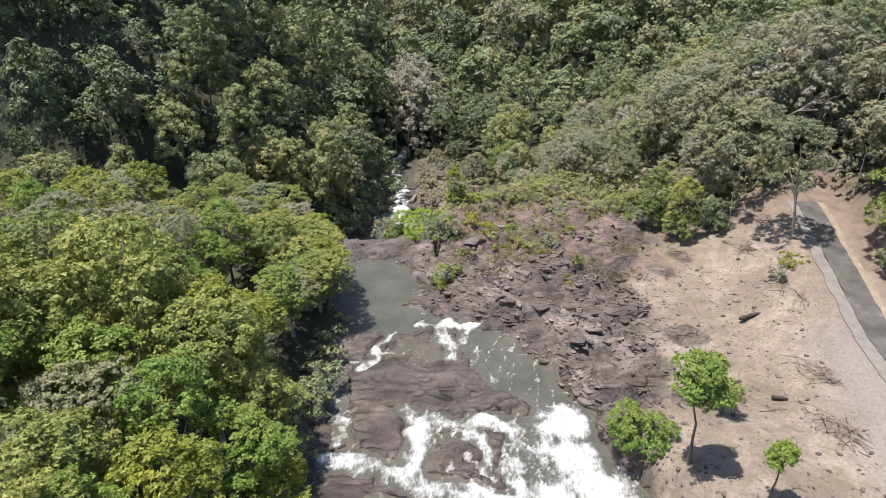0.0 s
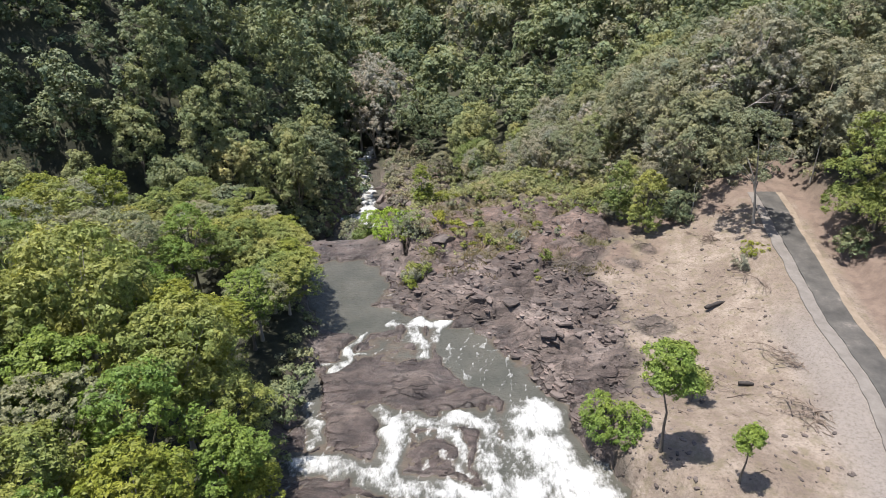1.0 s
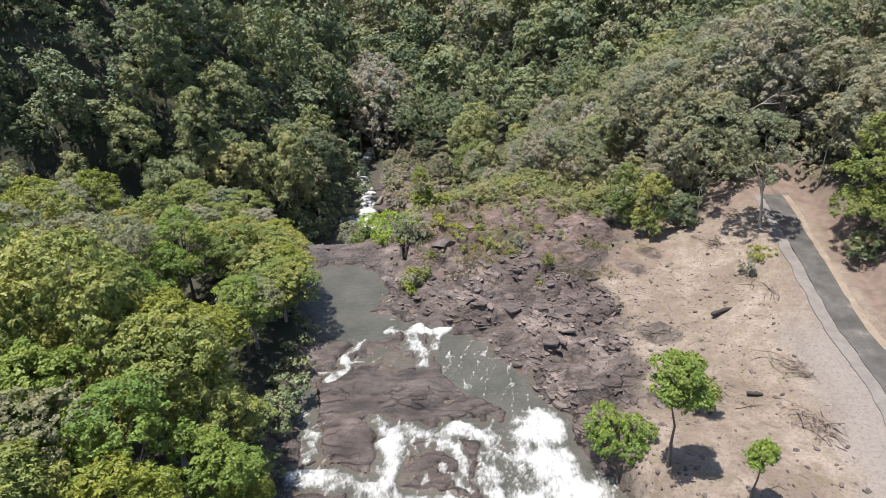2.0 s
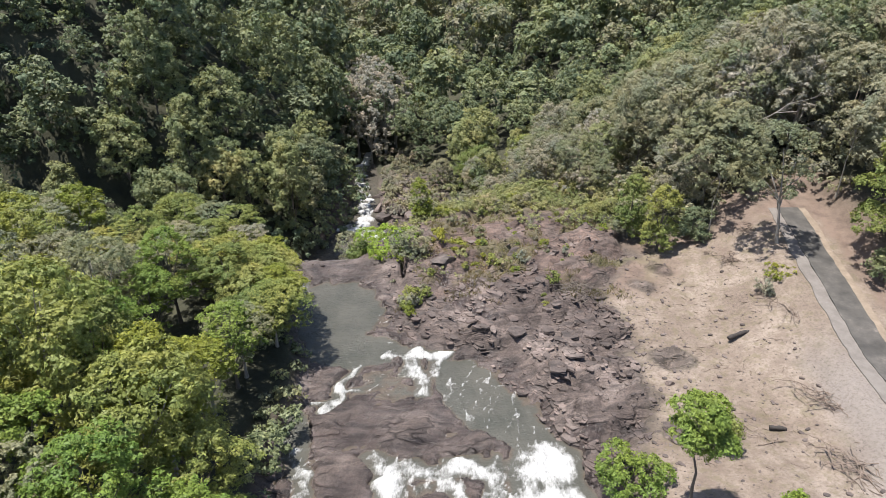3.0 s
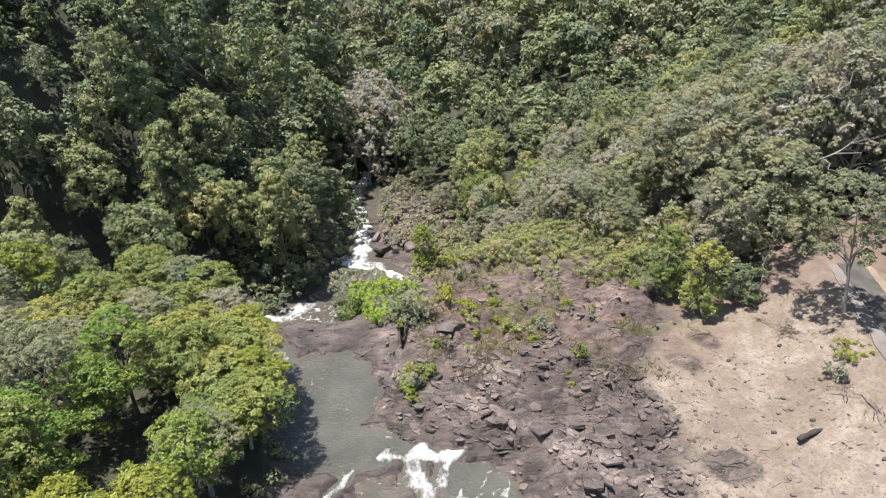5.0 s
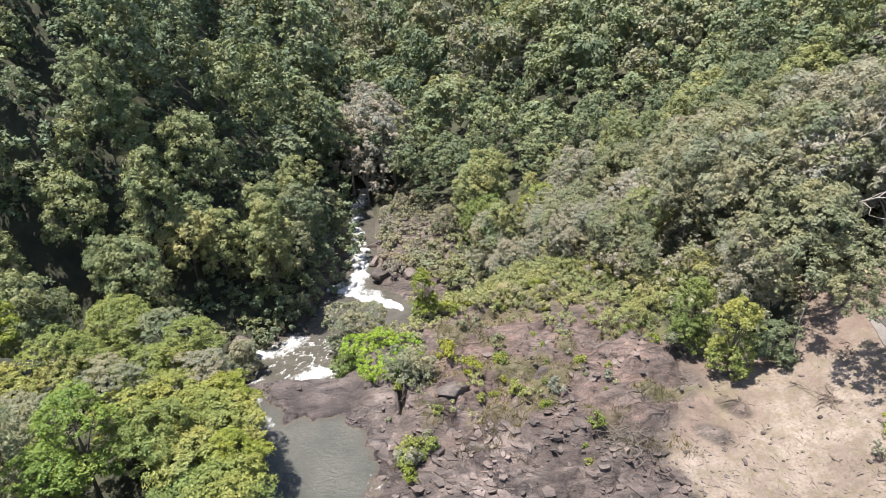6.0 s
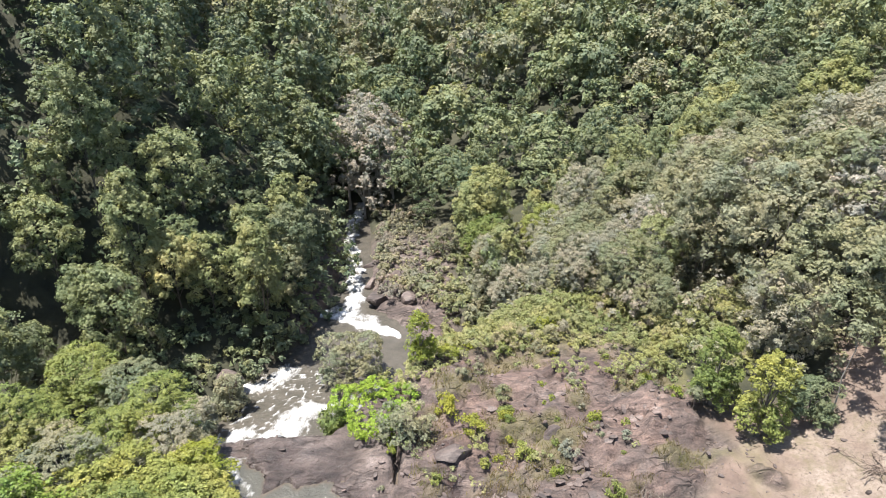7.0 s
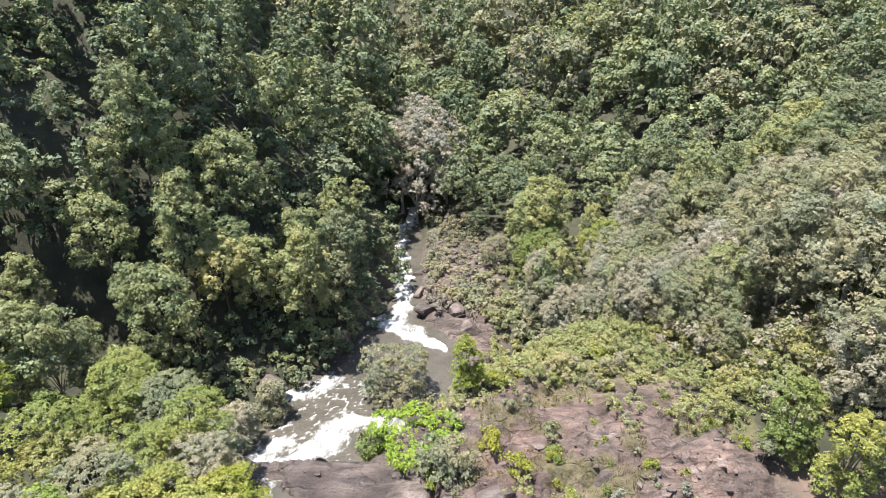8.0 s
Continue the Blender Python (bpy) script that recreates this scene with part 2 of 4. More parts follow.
def ground_material():
    m, nt, bs, out = material("ground")
    rock, sand, grass = attr(nt, "rock"), attr(nt, "sand"), attr(nt, "grass")
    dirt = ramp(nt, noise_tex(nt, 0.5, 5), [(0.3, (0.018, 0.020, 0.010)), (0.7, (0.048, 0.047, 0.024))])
    pale = ramp(nt, noise_tex(nt, 0.28, 5), [(0.32, (0.140, 0.106, 0.084)), (0.5, (0.202, 0.160, 0.128)), (0.7, (0.268, 0.220, 0.182))])
    grit = ramp(nt, noise_tex(nt, 5.5, 7, 0.75), [(0.34, (0.45, 0.42, 0.38)), (0.5, (1, 1, 1)), (0.72, (1.25, 1.22, 1.18))])
    pale = mix(nt, 0.85, pale, grit, "MULTIPLY")
    blot = ramp(nt, noise_tex(nt, 0.85, 6, 0.7), [(0.46, (0, 0, 0)), (0.62, (1, 1, 1))])
    pale = mix(nt, math_node(nt, "MULTIPLY", blot, 0.6), pale, (0.125, 0.092, 0.072))
    bits = ramp(nt, noise_tex(nt, 14, 3, 0.8), [(0.62, (0, 0, 0)), (0.70, (1, 1, 1))])
    pale = mix(nt, math_node(nt, "MULTIPLY", bits, 0.5), pale, (0.34, 0.30, 0.265))
    litter = ramp(nt, noise_tex(nt, 1.3, 6, 0.7), [(0.5, (0, 0, 0)), (0.62, (1, 1, 1))])
    pale = mix(nt, math_node(nt, "MULTIPLY", litter, 0.55), pale, (0.12, 0.10, 0.055))
    clay = ramp(nt, noise_tex(nt, 0.8, 6, 0.7), [(0.3, (0.095, 0.066, 0.052)), (0.6, (0.170, 0.122, 0.096))])
    pale = mix(nt, attr(nt, "apron"), pale, mix(nt, 0.7, (0.195, 0.170, 0.155), grit, "MULTIPLY"))
    pale = mix(nt, attr(nt, "clay"), pale, clay)
    green = ramp(nt, noise_tex(nt, 2.2, 6, 0.7), [(0.35, (0.075, 0.070, 0.030)), (0.6, (0.15, 0.135, 0.058))])
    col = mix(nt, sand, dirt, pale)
    joint = crack_lines(nt, 0.9)
    some = ramp(nt, noise_tex(nt, 0.4, 3), [(0.42, (1, 1, 1)), (0.6, (0, 0, 0))])
    joint = math_node(nt, "MAXIMUM", joint, some)
    col = mix(nt, rock, col, mix(nt, 1.0, rock_colour(nt), ramp(nt, joint, [(0, (0.35, 0.33, 0.32)), (0.8, (1, 1, 1))]), "MULTIPLY"))
    rusty = math_node(nt, "MULTIPLY", math_node(nt, "MULTIPLY", attr(nt, "dry"), ramp(nt, noise_tex(nt, 0.22, 5, 0.65), [(0.40, (0, 0, 0)), (0.58, (1, 1, 1))])), rock)
    col = mix(nt, rusty, col, mix(nt, 1.0, col, (1.22, 1.08, 1.02), "MULTIPLY"))
    col = mix(nt, grass, col, green)
    wet = attr(nt, "wet")
    col = mix(nt, math_node(nt, "MULTIPLY", wet, 0.75), col, mix(nt, 1.0, col, (0.55, 0.55, 0.57), "MULTIPLY"))
    link(nt, col, bs.inputs["Base Color"])
    link(nt, math_node(nt, "SUBTRACT", 0.85, math_node(nt, "MULTIPLY", wet, 0.5)), bs.inputs["Roughness"])
    h = math_node(nt, "ADD", noise_tex(nt, 2.2, 8, 0.68), math_node(nt, "MULTIPLY", noise_tex(nt, 12, 5, 0.7), 0.3))
    strata = math_node(nt, "ADD", noise_tex(nt, 1.7, 8, 0.72, (0.55, 2.6, 1), 26), math_node(nt, "MULTIPLY", joint, 0.55))
    h = math_node(nt, "ADD", h, math_node(nt, "MULTIPLY", math_node(nt, "MULTIPLY", strata, rock), 1.7))
    relief(nt, bs, h, 0.9, 0.13)
    return m


def stone_material(name="rock", lighter=1.0):
    m, nt, bs, out = material(name)
    info = nt.nodes.new("ShaderNodeObjectInfo")
    tone = ramp(nt, info.outputs["Random"], [(0, (0.6 * lighter,) * 3), (0.6, (0.85 * lighter,) * 3), (1, (1.08 * lighter, 1.05 * lighter, 1.04 * lighter))])
    link(nt, mix(nt, 1.0, rock_colour(nt), tone, "MULTIPLY"), bs.inputs["Base Color"])
    bs.inputs["Roughness"].default_value = 0.72
    relief(nt, bs, noise_tex(nt, 5, 8, 0.7), 0.6, 0.05)
    return m


def water_material(name, deep, shallow):
    m, nt, bs, out = material(name)
    # white mask: real foam, plus glints painted on the quiet pools
    foam = attr(nt, "foam")
    col = ramp(nt, noise_tex(nt, 0.35, 3), [(0.3, deep), (0.7, shallow)])
    lace = noise_tex(nt, 1.4, 8, 0.70, (1.6, 0.7, 1), -16)
    fine = noise_tex(nt, 4.0, 8, 0.70, (1.5, 0.75, 1), -16)
    both = math_node(nt, "ADD", math_node(nt, "MULTIPLY", lace, 0.7), math_node(nt, "MULTIPLY", fine, 0.75))
    fm = math_node(nt, "MULTIPLY", math_node(nt, "SUBTRACT", math_node(nt, "ADD", foam, both), 1.20), 1.55, True)
    brook = ramp(nt, noise_tex(nt, 2.2, 9, 0.72, (1.7, 0.7, 1), -16), [(0.28, (0.24, 0.25, 0.25)), (0.42, (0.54, 0.54, 0.54)), (0.56, (0.82, 0.82, 0.81))])
    bed = ramp(nt, noise_tex(nt, 1.2, 5, 0.65), [(0.35, (0.060, 0.047, 0.036)), (0.65, (0.120, 0.094, 0.074))])
    col = mix(nt, attr(nt, "shallow"), col, bed)
    link(nt, mix(nt, fm, col, brook), bs.inputs["Base Color"])
    link(nt, math_node(nt, "ADD", math_node(nt, "MULTIPLY", fm, 0.6), 0.10), bs.inputs["Roughness"])
    bs.inputs["IOR"].default_value = 1.33
    h = math_node(nt, "ADD", noise_tex(nt, 3.2, 4, 0.6, (0.8, 1.2, 1), -20), math_node(nt, "MULTIPLY", noise_tex(nt, 8, 5, 0.7), math_node(nt, "ADD", fm, 0.3)))
    relief(nt, bs, h, 0.75, 0.14)
    return m


def leaf_material(name, stops, by="object", gloss=0.58, through_light=0.24, grain=13.0, gaps=0.45):
    """Leaf sprays: the blade breaks up into leaflets with gaps between them."""
    m, nt, bs, out = material(name)
    if by == "object":
        info = nt.nodes.new("ShaderNodeObjectInfo")
        key = info.outputs["Random"]
    else:
        key = attr(nt, "tint")
    col = ramp(nt, key, stops)
    geo = nt.nodes.new("ShaderNodeNewGeometry")
    each = ramp(nt, geo.outputs["Random Per Island"], [(0, (0.80, 0.82, 0.82)), (0.5, (1, 1, 1)), (1.0, (1.25, 1.22, 1.18))])
    patch = ramp(nt, noise_tex(nt, 0.32, 3), [(0.32, (0.82, 0.92, 0.92)), (0.5, (1.04, 1.02, 0.97)), (0.68, (1.30, 1.15, 1.02))])
    leaflets = noise_tex(nt, grain, 2, 0.6)
    small = ramp(nt, leaflets, [(0.42, (0.62, 0.66, 0.66)), (0.64, (1.34, 1.3, 1.22))])
    col = mix(nt, 1.0, mix(nt, 1.0, mix(nt, 1.0, col, each, "MULTIPLY"), patch, "MULTIPLY"), small, "MULTIPLY")
    link(nt, col, bs.inputs["Base Color"])
    bs.inputs["Roughness"].default_value = gloss
    bs.inputs["Specular IOR Level"].default_value = 0.28
    tr = nt.nodes.new("ShaderNodeBsdfTranslucent")
    link(nt, mix(nt, 1.0, col, (1.2, 1.2, 0.8), "MULTIPLY"), tr.inputs["Color"])
    ms = nt.nodes.new("ShaderNodeMixShader")
    ms.inputs[0].default_value = through_light
    link(nt, bs.outputs[0], ms.inputs[1])
    link(nt, tr.outputs[0], ms.inputs[2])
    last = ms
    if gaps:
        clear = nt.nodes.new("ShaderNodeBsdfTransparent")
        last = nt.nodes.new("ShaderNodeMixShader")
        link(nt, math_node(nt, "GREATER_THAN", leaflets, gaps), last.inputs[0])
        link(nt, clear.outputs[0], last.inputs[1])
        link(nt, ms.outputs[0], last.inputs[2])
    link(nt, last.outputs[0], out.inputs["Surface"])
    return m


def plain_rough(name, stops, scale, rough=0.85, bump_size=0.03, stretch=None):
    m, nt, bs, out = material(name)
    f = noise_tex(nt, scale, 7, 0.68, stretch)
    link(nt, ramp(nt, f, stops), bs.inputs["Base Color"])
    bs.inputs["Roughness"].default_value = rough
    relief(nt, bs, noise_tex(nt, scale * 2.4, 6, 0.7, stretch), 0.6, bump_size)
    return m


M_GROUND = ground_material()
M_ROCK = stone_material()
M_WATER = water_material("river_water", (0.055, 0.056, 0.047), (0.088, 0.084, 0.072))
M_ASPHALT = plain_rough("asphalt", [(0.32, (0.042, 0.039, 0.036)), (0.52, (0.074, 0.068, 0.062)), (0.62, (0.10, 0.090, 0.082)), (0.70, (0.19, 0.165, 0.145))], 0.7, 0.6)
M_CONCRETE = plain_rough("road_shoulder", [(0.3, (0.11, 0.095, 0.085)), (0.7, (0.185, 0.165, 0.15))], 1.2)
M_CLAY = plain_rough("clay", [(0.3, (0.15, 0.115, 0.085)), (0.7, (0.25, 0.198, 0.150))], 1.5)
M_BARK = plain_rough("bark", [(0.3, (0.06, 0.048, 0.038)), (0.7, (0.16, 0.135, 0.11))], 3.0, stretch=(2, 2, 0.5))
M_PALEBARK = plain_rough("pale_bark", [(0.3, (0.16, 0.14, 0.12)), (0.7, (0.36, 0.33, 0.29))], 3.0, stretch=(2, 2, 0.5))
M_DEADWOOD = plain_rough("dead_wood", [(0.3, (0.09, 0.065, 0.05)), (0.7, (0.24, 0.185, 0.15))], 3.0)
M_CHAR = plain_rough("dark_wood", [(0.3, (0.018, 0.015, 0.013)), (0.7, (0.06, 0.05, 0.045))], 4.0)
DARK = [(0, (0.121, 0.147, 0.090)), (0.35, (0.155, 0.185, 0.100)), (0.7, (0.197, 0.218, 0.107)), (0.92, (0.252, 0.260, 0.112)), (1, (0.258, 0.231, 0.128))]
BRIGHT = [(0, (0.122, 0.158, 0.050)), (0.5, (0.178, 0.205, 0.060)), (0.85, (0.222, 0.236, 0.070)), (1, (0.230, 0.228, 0.085))]
OLIVE = [(0, (0.165, 0.180, 0.106)), (0.5, (0.205, 0.208, 0.146)), (1, (0.233, 0.225, 0.185))]
DRY = [(0, (0.125, 0.098, 0.055)), (0.6, (0.20, 0.165, 0.085)), (1, (0.20, 0.195, 0.075))]
M_LEAF_DARK = leaf_material("leaf_dark", DARK)
M_LEAF_BRIGHT = leaf_material("leaf_bright", BRIGHT)
M_LEAF_OLIVE = leaf_material("leaf_olive", OLIVE, grain=20.0)
M_LEAF_VIVID = leaf_material("leaf_vivid", [(0, (0.150, 0.250, 0.034)), (1, (0.190, 0.285, 0.040))])
M_LEAF_LUSH = leaf_material("leaf_lush", [(0, (0.118, 0.180, 0.036)), (1, (0.150, 0.205, 0.045))])
M_LEAF_GOLD = leaf_material("leaf_gold", [(0, (0.148, 0.180, 0.030)), (1, (0.190, 0.205, 0.036))])
M_WOODS = leaf_material("woods", [(0, (0.108, 0.138, 0.082)), (0.12, (0.168, 0.201, 0.125)), (0.2, (0.126, 0.154, 0.098)), (0.28, (0.202, 0.232, 0.131)), (0.36, (0.151, 0.183, 0.106)), (0.46, (0.228, 0.246, 0.125)), (0.56, (0.192, 0.197, 0.133)), (0.66, (0.235, 0.234, 0.152)), (0.78, (0.223, 0.213, 0.171)), (0.9, (0.246, 0.211, 0.190)), (1, (0.300, 0.263, 0.272))], "tint", through_light=0.26, grain=9.0, gaps=0)
M_SCRUB = leaf_material("scrub", [(0, (0.150, 0.180, 0.070)), (0.4, (0.200, 0.220, 0.094)), (0.75, (0.232, 0.236, 0.120)), (1, (0.250, 0.232, 0.150))], "tint", grain=19.0)
M_LEAF_GREY = leaf_material("leaf_grey", [(0, (0.245, 0.232, 0.210)), (1, (0.300, 0.282, 0.260))], through_light=0.2, grain=20.0)
M_GRASS = leaf_material("grass_blade", DRY, "tint", 0.6, 0.35, gaps=0)


# ---- mesh helpers ----
def mesh_from(name, verts, faces, mats, smooth_shade=False, mat_index=None):
    """verts (n,3) and quads (m,4) as arrays to a mesh."""
    me = bpy.data.meshes.new(name)
    verts, faces = np.asarray(verts, np.float32), np.asarray(faces, np.int32)
    k = faces.shape[1]
    me.vertices.add(len(verts))
    me.vertices.foreach_set("co", verts.ravel())
    me.loops.add(faces.size)
    me.loops.foreach_set("vertex_index", faces.ravel())
    me.polygons.add(len(faces))
    me.polygons.foreach_set("loop_start", np.arange(0, faces.size, k, dtype=np.int32))
    me.polygons.foreach_set("loop_total", np.full(len(faces), k, dtype=np.int32))
    me.polygons.foreach_set("use_smooth", np.full(len(faces), smooth_shade))
    for m in mats if isinstance(mats, (list, tuple)) else [mats]:
        me.materials.append(m)
    if mat_index is not None:
        me.polygons.foreach_set("material_index", np.asarray(mat_index, np.int32))
    me.update(calc_edges=True)
    return me


def point_values(me, name, values):
    a = me.attributes.new(name, "FLOAT", "POINT")
    a.data.foreach_set("value", np.asarray(values, np.float32))


def grid(xs, ys):
    X, Y = np.meshgrid(xs, ys)
    nx, ny = len(xs), len(ys)
    i = (np.arange(ny - 1)[:, None] * nx + np.arange(nx - 1)[None, :]).ravel()
    return X.ravel(), Y.ravel(), np.stack([i, i + 1, i + nx + 1, i + nx], 1)


def spread(lo, hi, step, far_lo, far_hi, growth=1.12):
    """Even steps from lo to hi, growing steps beyond."""
    mid = list(np.arange(lo, hi + step / 2, step))
    s, v, up = step, mid[-1], []
    while v < far_hi:
        s *= growth
        v += s
        up.append(v)
    s, v, down = step, mid[0], []
    while v > far_lo:
        s *= growth
        v -= s
        down.append(v)
    return np.array(down[::-1] + mid + up)


def tube(points, radii, sides=7):
    """A tapered tube along points: verts and quads."""
    pts = np.asarray(points, float)
    d = np.gradient(pts, axis=0)
    d /= np.linalg.norm(d, axis=1, keepdims=True) + 1e-9
    ref = np.where(np.abs(d[:, 2:3]) > 0.9, [[1.0, 0, 0]], [[0, 0, 1.0]])
    a = np.cross(d, ref)
    a /= np.linalg.norm(a, axis=1, keepdims=True) + 1e-9
    b = np.cross(d, a)
    ang = np.linspace(0, 2 * np.pi, sides, endpoint=False)
    ring = np.cos(ang)[None, :, None] * a[:, None] + np.sin(ang)[None, :, None] * b[:, None]
    v = (pts[:, None] + ring * np.asarray(radii)[:, None, None]).reshape(-1, 3)
    n = len(pts)
    i, j = np.meshgrid(np.arange(n - 1), np.arange(sides), indexing="ij")
    q = np.stack([i * sides + j, i * sides + (j + 1) % sides, (i + 1) * sides + (j + 1) % sides, (i + 1) * sides + j], -1).reshape(-1, 4)
    return v, q


def join_parts(parts):
    vs, qs, n = [], [], 0
    for v, q in parts:
        vs.append(v)
        qs.append(q + n)
        n += len(v)
    return np.concatenate(vs), np.concatenate(qs)


def part(name, me, parent, label="", at=None):
    ob = new(name, me)
    ob.parent = parent
    if at is not None:
        ob.matrix_basis = at
    if label:
        tagged(ob, label)
    return ob


def leaf_sprays(r, p, n, size, long=1.45):
    """Leaf sprays: a small three-cornered blade at each place p, facing about n."""
    k = len(p)
    t = np.cross(n, r.normal(size=(k, 3)))
    t /= np.linalg.norm(t, axis=1, keepdims=True) + 1e-9
    b = np.cross(n, t)
    b /= np.linalg.norm(b, axis=1, keepdims=True) + 1e-9
    s = 1.18 * size * r.uniform(0.65, 1.25, (k, 1))
    v = np.stack([p - t * s * 0.5 * long + b * s * 0.1, p + t * s * 0.4 * long - b * s * 0.62, p + t * s * 0.3 * long + b * s * 0.62], 1).reshape(-1, 3)
    return v, np.arange(3 * k).reshape(-1, 3)


def crown_cloud(r, blobs, count, size, ragged=0.3, per=26, tuft=2.5, long=1.6, loose=0.5):
    """Leaf sprays in tufts over a set of lobes (rows of centre and radii): each tuft a small cap, open shade between them."""
    blobs = np.asarray(blobs, float)
    tufts_n = max(3, count // per)
    area = blobs[:, 3] * blobs[:, 5] + 0.02
    want = 4 * tufts_n
    which = r.choice(len(blobs), want, p=area / area.sum())
    d = r.normal(size=(want, 3))
    d /= np.linalg.norm(d, axis=1, keepdims=True)
    d[:, 2] = np.where(d[:, 2] < -0.25, -d[:, 2], d[:, 2])
    c = blobs[which, :3] + d * blobs[which, 3:6] * (1 - 0.25 * ragged * r.random((want, 1)) + 0.10 * ragged * r.normal(size=(want, 1)))
    # tufts buried in another lobe are left out
    buried = np.min(np.linalg.norm((c[:, None] - blobs[None, :, :3]) / blobs[None, :, 3:6], axis=2) + 9.0 * (which[:, None] == np.arange(len(blobs))[None, :]), axis=1) < 0.86
    order = np.argsort(buried + 0.35 * r.random(want), kind="stable")[:tufts_n]
    c, d = c[order], d[order]
    k = r.integers(0, tufts_n, count)
    cap = size * tuft * r.uniform(0.6, 1.35, tufts_n)
    e = r.normal(size=(count, 3)) + 0.55 * d[k] + np.array([0, 0, 0.5])
    e /= np.linalg.norm(e, axis=1, keepdims=True)
    p = c[k] + e * cap[k, None] * np.array([1, 1, 0.8]) * r.uniform(0.5, 1.12, (count, 1))
    n = e * 0.9 + d[k] * 0.3 + np.array([0, 0, 0.35]) + loose * r.normal(size=(count, 3))
    return leaf_sprays(r, p, n, size, long)


def crown_blobs(r, base, top, radius, clumps, flat=0.75):
    """Clumps that fill a crown between two heights: broad below the top, uneven."""
    rows = []
    mid, half = (base + top) / 2, (top - base) / 2
    for k in range(clumps):
        a, u = 2.399 * k + r.uniform(-0.5, 0.5), r.uniform(-0.85, 0.95)
        reach = radius * math.sqrt(max(0.05, 1 - (u * 0.85) ** 2)) * r.uniform(0.45, 0.82)
        s = radius * r.uniform(0.17, 0.42)
        rows.append((reach * math.cos(a), reach * math.sin(a), mid + u * half * 0.8, s, s, s * flat * r.uniform(0.8, 1.2)))
    if base < 0.35 and top > 1.0:
        for k in range(9):
            a = 0.7 * k + r.uniform(-0.2, 0.2)
            rows.append((0.62 * radius * math.cos(a), 0.62 * radius * math.sin(a), top * r.uniform(0.14, 0.3), radius * 0.33, radius * 0.33, top * 0.16))
    rows.append((0, 0, mid + half * 0.45, radius * 0.55, radius * 0.55, half * 0.55))
    return rows


def dome_blobs(r, base, top, radius, bumps, squat=0.8):
    """A rounded crown: one main dome with smaller heads on its surface."""
    mid, half = base + 0.52 * (top - base), 0.5 * (top - base)
    rows = []
    for k in range(bumps):
        a, u = 2.399 * k + r.uniform(-0.4, 0.4), 1 - 1.8 * (k + 0.5) / bumps + r.uniform(-0.1, 0.1)
        u = min(0.97, max(-0.85, u))
        ring, s = math.sqrt(1 - u * u) * radius * r.uniform(0.58, 0.8), radius * r.uniform(0.22, 0.4)
        rows.append((ring * math.cos(a), ring * math.sin(a), mid + u * half * r.uniform(0.62, 0.86), s, s, s * squat))
    rows.append((0, 0, mid, radius * 0.70, radius * 0.70, half * 0.80))
    return rows


def trunk_mesh(r, blobs, base_r, fork, lean=(0, 0), limbs=5, bark=None, sides=6):
    """A tapered, slightly crooked trunk with limbs that reach into the clumps."""
    top = np.array([blobs[-1][0] + lean[0] * 0.2, blobs[-1][1], blobs[-1][2]])
    ts = np.linspace(0, 1, 7)
    path = np.stack([top[0] * ts + 0.03 * fork * r.normal(size=7) * ts, top[1] * ts + 0.03 * fork * r.normal(size=7) * ts, -0.25 + (top[2] + 0.25) * ts], 1)
    parts = [tube(path, base_r * (1 - 0.85 * ts) + base_r * 0.5 * np.exp(-ts * 14), sides)]
    order = r.permutation(len(blobs) - 1)[:limbs]
    for k in order:
        end = np.array(blobs[k][:3])
        u = min(0.9, max(0.25, fork / max(top[2], 0.1)) + r.uniform(0, 0.3))
        start = np.array([np.interp(u, ts, path[:, c]) for c in range(3)])
        w = np.linspace(0, 1, 5)[:, None]
        line = start * (1 - w) + end * w + np.array([0, 0, 0.12 * np.linalg.norm(end - start)]) * np.sin(w * np.pi) + 0.02 * r.normal(size=(5, 3))
        parts.append(tube(line, base_r * 0.45 * (1 - 0.8 * w[:, 0]), 5))
    return parts

# ---- the ground: one sheet to the horizon ----
gx = spread(-16.5, 31, 0.22, -1500, 1500)
gy = spread(21, 67, 0.22, -900, 2500, 1.06)
GX, GY, gq = grid(gx, gy)
GZ = ground_height(GX, GY)
far_hills = smooth(260, 700, np.hypot(GX, GY - 60))
GZ = GZ * (1 - far_hills) + far_hills * (60 + 40 * fbm(GX * 0.004, GY * 0.004, 3, 31))
rock_v = rock_mask(GX, GY)
roadside = np.interp(GY, [p[1] for p in ROAD], [p[0] for p in ROAD])
on_road = smooth(4.4, 2.7, np.abs(GX - roadside)) * smooth(-42, -40, GY) * smooth(60, 58, GY)
clear_top = np.interp(GX, [8, 14, 18, 22, 25, 33, 40], [50, 57, 56, 54, 60, 61, 40])
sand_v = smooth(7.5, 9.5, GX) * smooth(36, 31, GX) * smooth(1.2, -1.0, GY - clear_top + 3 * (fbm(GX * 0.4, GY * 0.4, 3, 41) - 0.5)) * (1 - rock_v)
grass_v = np.clip(smooth(0.50, 0.66, fbm(GX * 0.42, GY * 0.42, 4, 51)) * smooth(46, 54, GY) * smooth(75, 68, GY) * smooth(-6, -2, GX) * smooth(20, 14, GX) * 0.6, 0, 1)
grass_v = np.maximum(grass_v, 0.75 * smooth(63, 67, GY + 3 * fbm(GX * 0.5, GY * 0.5, 3, 52)) * smooth(78, 70, GY) * smooth(-4, 0, GX) * smooth(30, 20, GX))
wet_v = smooth(0.75, 0.25, GZ - water_level(GX, GY)) * rock_v * smooth(58, 54, GY)
